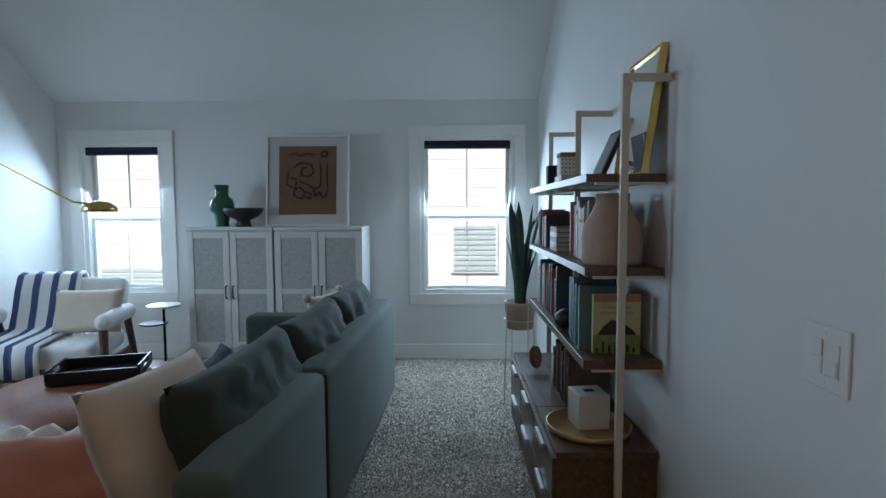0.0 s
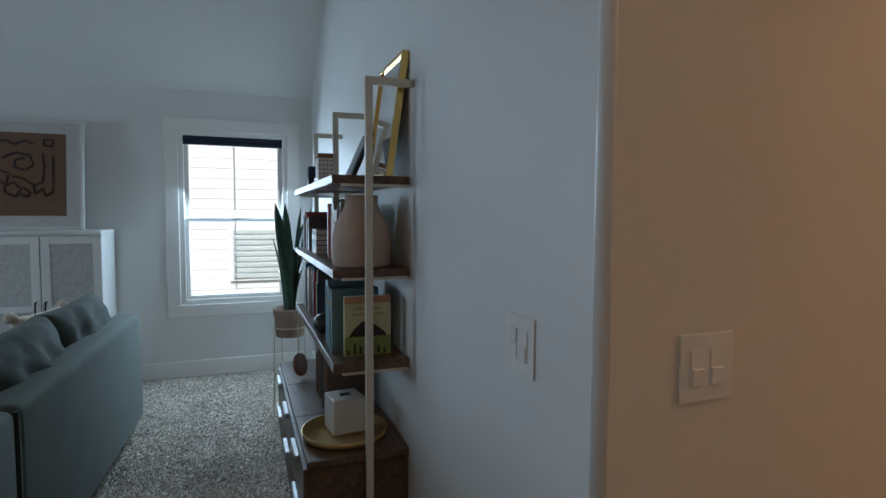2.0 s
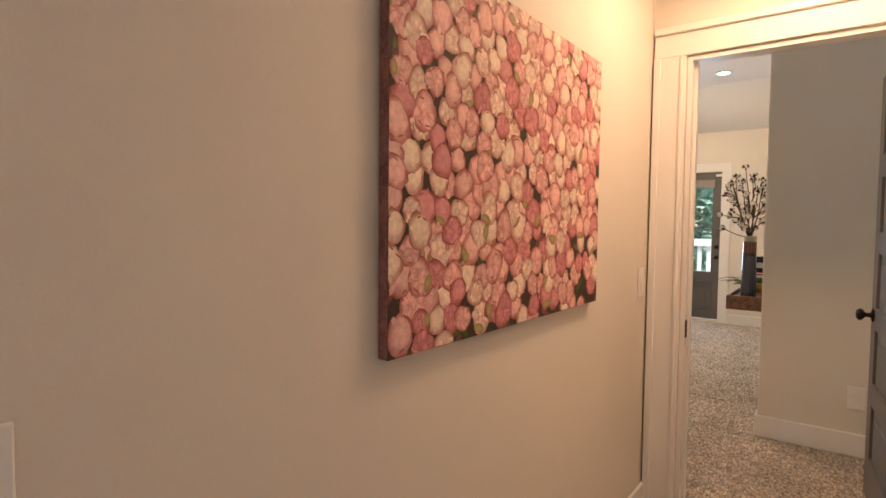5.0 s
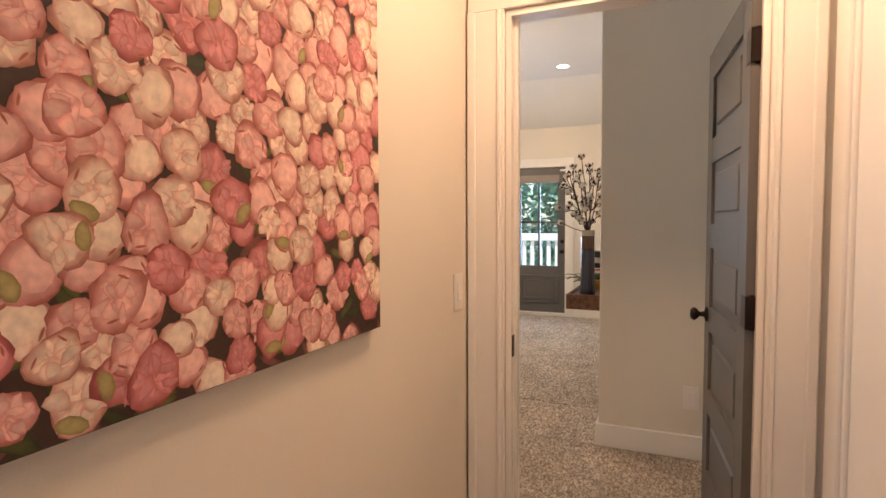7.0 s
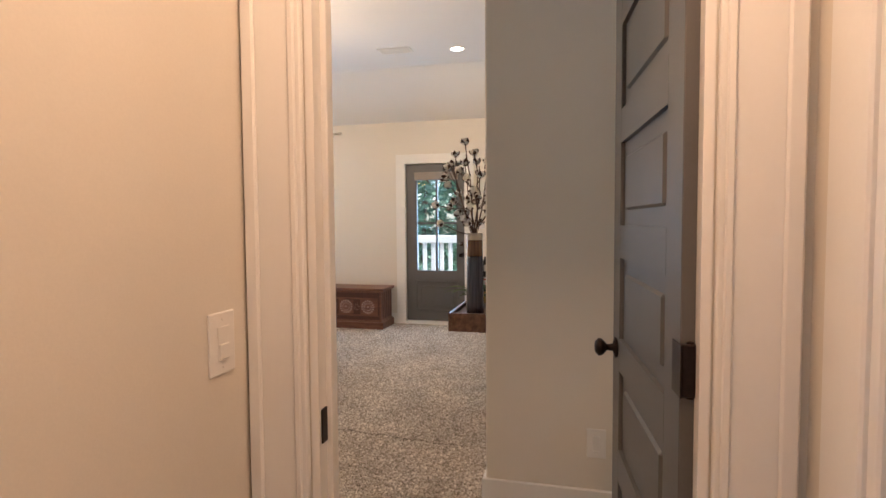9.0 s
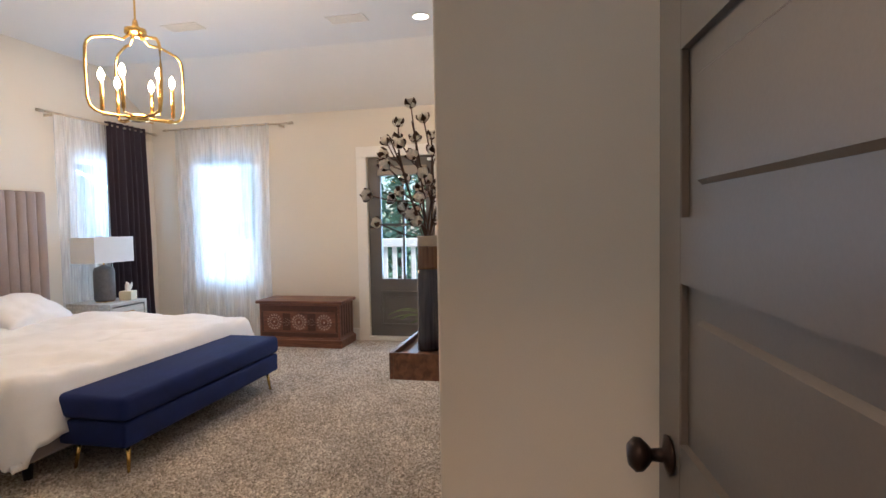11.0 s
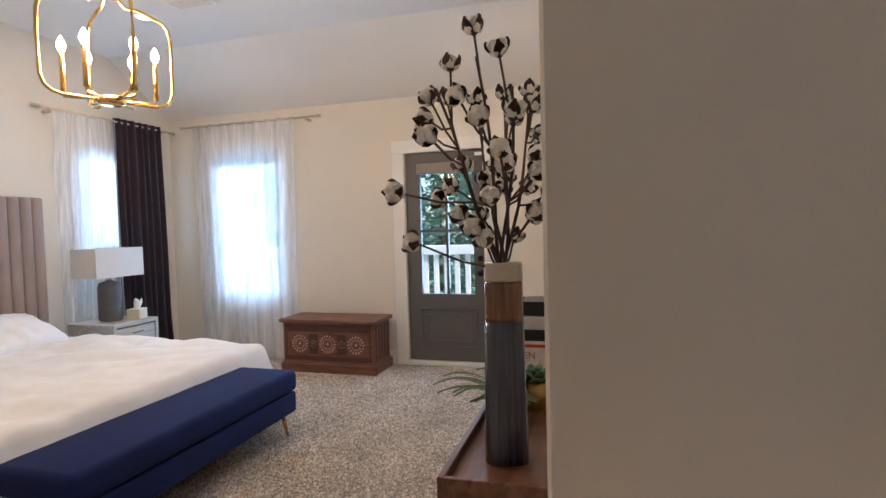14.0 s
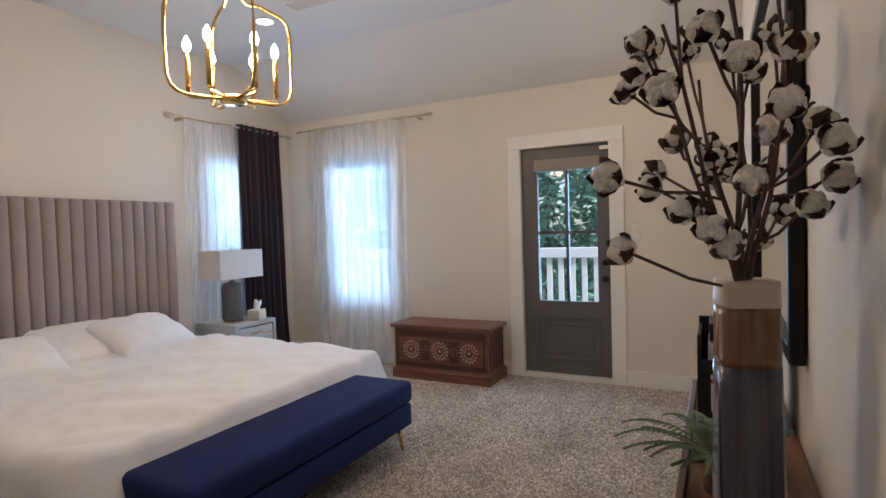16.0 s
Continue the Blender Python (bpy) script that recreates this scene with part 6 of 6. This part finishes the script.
def cotton():
    fibre, husk = boll_meshes()
    r = random.Random(12)
    n = 0
    top = Vector((VX, VY, CT + 0.40))
    spots = [(4.673, 0.767, 1.356), (4.747, 0.761, 1.262), (4.805, 0.705, 1.604), (4.68, 0.71, 1.45), (4.72, 0.665, 1.52), (4.70, 0.59, 1.42), (4.78, 0.65, 1.66), (4.74, 0.595, 1.60), (4.78, 0.74, 1.50)]
    for k in range(42):
        a, q, z = r.uniform(0, 6.283), r.uniform(0.3, 1.0) ** 0.7, r.uniform(0.02, 0.37)
        rad = (0.05 + 0.13 * math.sin(min(1.0, z / 0.30) * 1.9)) * q
        p = (VX - 0.005 + rad * math.cos(a), VY - 0.015 + rad * math.sin(a), CT + 0.43 + z)
        if p[1] > 0.525 and all((Vector(p) - Vector(s)).length > 0.034 for s in spots):
            spots.append(p)
    for stem in range(7):
        th = thing("cotton_stem", "dried stem with open white cotton bolls in brown husks", "dried flower", T(top.x, top.y, CT + 0.415), group="cotton stems in the vase")
        mine = [Vector(p) for i, p in enumerate(sorted(spots, key=lambda s: math.atan2(s[1] - VY, s[0] - VX))) if i * 7 // len(spots) == stem]
        if not mine:
            continue
        cen = sum(mine, Vector()) / len(mine)
        tipz = max(p.z for p in mine)
        spine = [top.lerp(Vector((cen.x, cen.y, tipz - 0.05)), u) + Vector((0.008 * math.sin(6 * u + stem), 0.008 * math.cos(5 * u + stem), 0)) for u in (0.0, 0.2, 0.4, 0.6, 0.8, 1.0)]
        o = Vector((top.x, top.y, CT + 0.415))
        part("stalk", tube([p - o - Vector((0, 0, 0.0)) for p in spine], 0.0042, 6, taper=0.6), husk_mat, th)
        for p in mine:
            best = min(spine[:-1], key=lambda s: (s - p).length + (0.5 if s.z > p.z - 0.01 else 0))
            d = (p - best).normalized()
            mid = best.lerp(p, 0.5) + Vector((0, 0, -0.008))
            part("twig", tube([best - o, mid - o, p - o], 0.0024, 5), husk_mat, th)
            q = d.to_track_quat('Z', 'Y').to_matrix().to_4x4()
            s = r.uniform(0.64, 0.78)
            for nm, me in (("fibre", fibre), ("husk", husk)):
                ob = new(nm, me)
                ob.parent = th
                ob.matrix_local = Matrix.Translation(p - o) @ q @ Matrix.Rotation(r.uniform(0, 6), 4, 'Z') @ Matrix.Diagonal((s, s, s, 1))


cotton()


def fern():
    th = thing("potted_fern", "small green fern in a terracotta pot", "plant", T(5.10, 0.655, CT))
    part("pot", lathe(((0, 0), (0.03, 0), (0.042, 0.06), (0.044, 0.07), (0.038, 0.07), (0.034, 0.055), (0, 0.05)), 24), mat("terracotta", (0.30, 0.14, 0.08), 0.8), th, smooth=True)
    r = random.Random(5)
    for k in range(38):
        a, L, up = r.uniform(0, 6.283), r.uniform(0.09, 0.20), r.uniform(0.3, 1.1)
        if math.sin(a) < -0.35:
            L *= 0.4
        pts = []
        for i in range(11):
            u = i / 10
            pts.append(Vector((L * u * math.cos(a), L * u * math.sin(a), 0.055 + L * (up * u - 0.9 * up * u * u * 0.9))))
        bm = tube(pts, 0.0012, 4)
        side = Vector((-math.sin(a), math.cos(a), 0))
        fw = Vector((math.cos(a), math.sin(a), 0))
        for i in range(1, 20):
            u = i / 20
            p = pts[int(u * 10)].lerp(pts[min(10, int(u * 10) + 1)], u * 10 - int(u * 10))
            w = 0.013 * math.sin(min(1.0, u * 1.15 + 0.1) * 2.8) + 0.003
            for s in (-1, 1):
                q = p + side * s * w + fw * 0.006 + Vector((0, 0, -0.003))
                bm.faces.new([bm.verts.new(v) for v in (p - fw * 0.003, p.lerp(q, 0.6) - fw * 0.004, q, p.lerp(q, 0.6) + fw * 0.005, p + fw * 0.003)])
        part("frond", bm, fern_mat, th)


fern()
su = thing("succulent_plant", "grey-green succulent in a small gold pot", "plant", T(5.22, 0.60, CT))
part("pot", lathe(((0, 0), (0.036, 0), (0.042, 0.07), (0.036, 0.07), (0, 0.06)), 24), mat("matte_gold_pot", (0.55, 0.38, 0.12), 0.4, 0.7), su, smooth=True)
r_ = random.Random(8)
for k in range(22):
    a, el, L = k * 2.4, 0.25 + 1.1 * (k / 22), 0.075 - 0.0015 * k
    bm = bmesh.new()
    bmesh.ops.create_uvsphere(bm, u_segments=8, v_segments=6, radius=0.5, matrix=T(0, 0, 0.06) @ Matrix.Rotation(a, 4, 'Z') @ Matrix.Rotation(-el, 4, 'Y') @ Matrix.Translation((L * 0.6, 0, 0)) @ Matrix.Diagonal((L, L * 0.5, L * 0.16, 1)))
    part("leaf", bm, succulent_mat, su, smooth=True)

bx = thing("magazine_box", "black storage box holding papers and magazines", "box", T(5.56, 0.62, CT))
bm = bmesh.new()
box(bm, -0.10, -0.092, -0.085, 0.085, 0, 0.16)
box(bm, 0.092, 0.10, -0.085, 0.085, 0, 0.24)
box(bm, -0.092, 0.092, -0.085, -0.077, 0, 0.22)
box(bm, -0.092, 0.092, 0.077, 0.085, 0, 0.22)
box(bm, -0.092, 0.092, -0.077, 0.077, 0, 0.008)
part("case", bm, black_wood, bx)
part("paper_label", B(-0.103, -0.1005, -0.075, 0.055, 0.035, 0.125), paper_mat, bx, "white paper with a red stripe")
part("red_stripe", B(-0.1045, -0.1032, -0.075, 0.055, 0.105, 0.115), red_ink, bx)
tx_ = bpy.data.curves.new("label_words", 'FONT')
tx_.body = "EN"
tx_.size = 0.03
tw_ = new("label_words", tx_)
tw_.parent = bx
tw_.matrix_local = Matrix.Translation((-0.1045, 0.045, 0.07)) @ pose(0, 0, 0, 90, 0, -90)
tx_.materials.append(red_ink)
for k in range(5):
    part("magazine", B(-0.085 + 0.006 * k, 0.085, -0.07 + 0.002 * k, 0.07 - 0.003 * k, 0.008 + 0.048 * k, 0.052 + 0.048 * k, 0.001), black_wood if k % 2 == 0 else paper_mat, bx)
wm = thing("wall_mirror", "large black-framed mirror on the beige wall", "mirror", T(5.30, TY, 0))
for a in ((0.0, 0.035, 1.0, 2.05), (1.215, 1.25, 1.0, 2.05), (0.035, 1.215, 1.0, 1.035), (0.035, 1.215, 2.015, 2.05)):
    part("frame_bar", B(a[0], a[1], 0.004, 0.034, a[2], a[3], 0.003), black_metal, wm)
part("glass", B(0.035, 1.215, 0.010, 0.018, 1.035, 2.015), mirror_mat, wm, "silvered mirror glass")

# ---- outside ----
struct("ground", B(-60, 80, -60, 80, -3.4, -3.2), mat("lawn", (0.07, 0.10, 0.04), 0.9, vary=0.3, scale=2, fine=30, bump=0.3), "grassy ground outside the house", "ground")


def neighbour():
    th = thing("neighbouring_house", "pale sided neighbouring house seen through the windows", "house", T(-0.26, 11.0, -3.2))
    pale = mat("pale_siding", (0.82, 0.84, 0.86), 0.7, vary=0.04, bump=0.1)
    bm = B(-9, 9, 0.06, 4.0, 0.0, 7.6)
    for i in range(40):
        z = 0.19 * i
        box(bm, -9, 9, 0.03, 0.062, z, z + 0.185, 0.006)
    part("wall", bm, pale, th)
    grey = mat("grey_shutter", (0.50, 0.58, 0.60), 0.7)
    for x, z, w, h in ((0.55, 3.25, 0.85, 0.95), (-6.6, 3.0, 1.6, 0.35)):
        win = part("window", B(x - w / 2 - 0.06, x + w / 2 + 0.06, -0.02, 0.03, z - 0.06, z + h + 0.06, 0.01), pale, th)
        bm = bmesh.new()
        n = int(h / 0.1)
        for k in range(n):
            box(bm, x - w / 2, x + w / 2, -0.045, -0.02, z + k * h / n, z + (k + 0.7) * h / n, 0.004)
        part("shutter", bm, grey, win)
    part("roof", B(-9.4, 9.4, -0.5, 4.5, 7.6, 7.8, 0.02), mat("roof_shingle", (0.2, 0.2, 0.21), 0.9), th)


neighbour()


def railing():
    th = thing("deck_railing", "white painted wooden deck railing with square balusters", "railing", T(10.4, 0, 0))
    part("top_rail", B(-0.05, 0.05, -1.5, 7.0, 0.94, 1.06, 0.006), trim_paint, th)
    part("bottom_rail", B(-0.025, 0.025, -1.5, 7.0, 0.12, 0.19, 0.004), trim_paint, th)
    for i in range(60):
        y = -1.45 + i * 0.14
        part("baluster", B(-0.022, 0.022, y - 0.03, y + 0.03, 0.19, 0.94), trim_paint, th)
    for y in (-1.0, 1.2, 3.4, 5.6):
        part("post", B(-0.055, 0.055, y - 0.055, y + 0.055, 0.0, 0.94), trim_paint, th)


railing()
struct("deck", B(BX1 + 0.17, 10.6, -1.6, 7.1, -0.2, -0.02), mat("deck_boards", (0.3, 0.27, 0.24), 0.8), "grey weathered deck outside the glazed door", "deck")


def tree(x, y, h, seed):
    rnd = random.Random(seed)
    th = thing("tree", "leafy green tree beyond the deck", "tree", T(x, y, -3.2), group="trees beyond the deck")
    bm = tube([(0.06 * i * rnd.uniform(-1, 1), 0.06 * i * rnd.uniform(-1, 1), i * h / 6) for i in range(6)], 0.17, 8, taper=0.3)
    part("trunk", bm, mat("bark", (0.16, 0.13, 0.10), 0.9, vary=0.3, bump=0.6), th)
    verts, faces = [], []
    for c in range(125):
        a, r, z = rnd.uniform(0, 6.283), rnd.uniform(0.3, 2.4), rnd.uniform(0.25, 1.05) * h
        cx, cy = r * math.cos(a), r * math.sin(a)
        for k in range(26):
            p = Vector((cx + rnd.gauss(0, 0.32), cy + rnd.gauss(0, 0.32), z + rnd.gauss(0, 0.26)))
            u = Vector((rnd.uniform(-1, 1), rnd.uniform(-1, 1), rnd.uniform(-0.6, 0.6))).normalized() * 0.14
            v = Vector((rnd.uniform(-1, 1), rnd.uniform(-1, 1), rnd.uniform(-1, 0.2))).normalized() * 0.08
            s = len(verts)
            verts += [p - u, p + v, p + u, p - v]
            faces.append((s, s + 1, s + 2, s + 3))
    me = bpy.data.meshes.new("crown")
    me.from_pydata(verts, [], faces)
    me.materials.append(mat("tree_leaf", (0.18, 0.32, 0.22), 0.6, vary=0.4, scale=3, bump=0.0))
    cr = new("crown", me)
    cr.parent = th
    tagged(cr, kind="stuff")


for i, (x, y, h) in enumerate(((15.0, 1.6, 8.0), (16.5, 4.2, 9.0), (15.6, 7.2, 8.4), (17.8, 0.2, 8.8), (19.5, 2.6, 10.5), (20.0, 6.0, 10.0), (18.5, 9.5, 10.0), (12.0, 11.5, 9.0), (9.0, 13.5, 9.5))):
    tree(x, y, h, i)


# ---- carpet pile ----
def tuft_material(name):
    """Twisted yarn ends in mixed beige, brown and grey."""
    m = bpy.data.materials.new(name)
    m.use_nodes = True
    nt = m.node_tree
    b = nt.nodes["Principled BSDF"]
    ge = nt.nodes.new("ShaderNodeNewGeometry")
    cr = nt.nodes.new("ShaderNodeValToRGB")
    e = cr.color_ramp.elements
    e[0].position, e[0].color = 0.0, (0.26, 0.215, 0.17, 1)
    e[1].position, e[1].color = 1.0, (0.74, 0.67, 0.58, 1)
    e.new(0.3).color = (0.42, 0.36, 0.295, 1)
    e.new(0.7).color = (0.57, 0.505, 0.43, 1)
    co = nt.nodes.new("ShaderNodeTexCoord")
    n = nt.nodes.new("ShaderNodeTexNoise")
    n.inputs["Scale"].default_value, n.inputs["Detail"].default_value = 3.0, 5.0
    mr = nt.nodes.new("ShaderNodeMapRange")
    mr.inputs["From Min"].default_value, mr.inputs["From Max"].default_value = 0.3, 0.7
    mr.inputs["To Min"].default_value, mr.inputs["To Max"].default_value = 0.85, 1.2
    sc = nt.nodes.new("ShaderNodeVectorMath")
    sc.operation = 'SCALE'
    nt.links.new(ge.outputs["Random Per Island"], cr.inputs["Fac"])
    nt.links.new(co.outputs["Object"], n.inputs["Vector"])
    nt.links.new(n.outputs["Fac"], mr.inputs["Value"])
    nt.links.new(cr.outputs[0], sc.inputs[0])
    nt.links.new(mr.outputs[0], sc.inputs["Scale"])
    nt.links.new(sc.outputs[0], b.inputs["Base Color"])
    b.inputs["Roughness"].default_value = 1.0
    b.inputs["Specular IOR Level"].default_value = 0.1
    return m


def carpet_pile(name, x0, x1, y0, y1, step, seed, material):
    """Leaning yarn tufts over one stretch of the floor."""
    rg = np.random.default_rng(seed)
    nx, ny = int((x1 - x0) / step), int((y1 - y0) / step)
    gx, gy = np.meshgrid(np.arange(nx), np.arange(ny), indexing='ij')
    n = nx * ny
    c = np.stack([x0 + (gx.ravel() + 0.5) * step, y0 + (gy.ravel() + 0.5) * step], 1) + rg.uniform(-0.5, 0.5, (n, 2)) * step
    turn = rg.uniform(0, 6.283, n)
    rad = step * rg.uniform(0.55, 0.95, n)
    high = rg.uniform(0.005, 0.011, n)
    v = np.zeros((n, 4, 3))
    for k in range(3):
        v[:, k, 0] = c[:, 0] + rad * np.cos(turn + k * 2.0944)
        v[:, k, 1] = c[:, 1] + rad * np.sin(turn + k * 2.0944)
    v[:, 3, :2] = c + rg.uniform(-0.7, 0.7, (n, 2)) * step
    v[:, 3, 2] = high
    v[:, :3, 2] = 0.001
    b = np.arange(n)[:, None] * 4
    f = np.concatenate([b + np.array([0, 1, 3]), b + np.array([1, 2, 3]), b + np.array([2, 0, 3])], 1).ravel()
    me = bpy.data.meshes.new(name)
    me.vertices.add(n * 4)
    me.vertices.foreach_set("co", v.ravel())
    me.loops.add(len(f))
    me.loops.foreach_set("vertex_index", f.astype(np.int32))
    me.polygons.add(n * 3)
    me.polygons.foreach_set("loop_start", np.arange(0, n * 9, 3, dtype=np.int32))
    me.update(calc_edges=True)
    me.materials.append(material)
    return tagged(new(name, me), "speckled beige and brown shag carpet pile", "carpet", kind="stuff")


yarn = tuft_material("carpet_yarn")
carpet_pile("carpet_pile", -2.3, LX1 - 0.02, 1.2, LY1 - 0.02, 0.012, 1, yarn)
carpet_pile("carpet_pile", DX1 + 0.02, NX - 0.02, -0.75, 3.0, 0.0105, 2, yarn)
carpet_pile("carpet_pile", NX, BX1 - 0.02, TY + 0.02, 4.0, 0.012, 3, yarn)
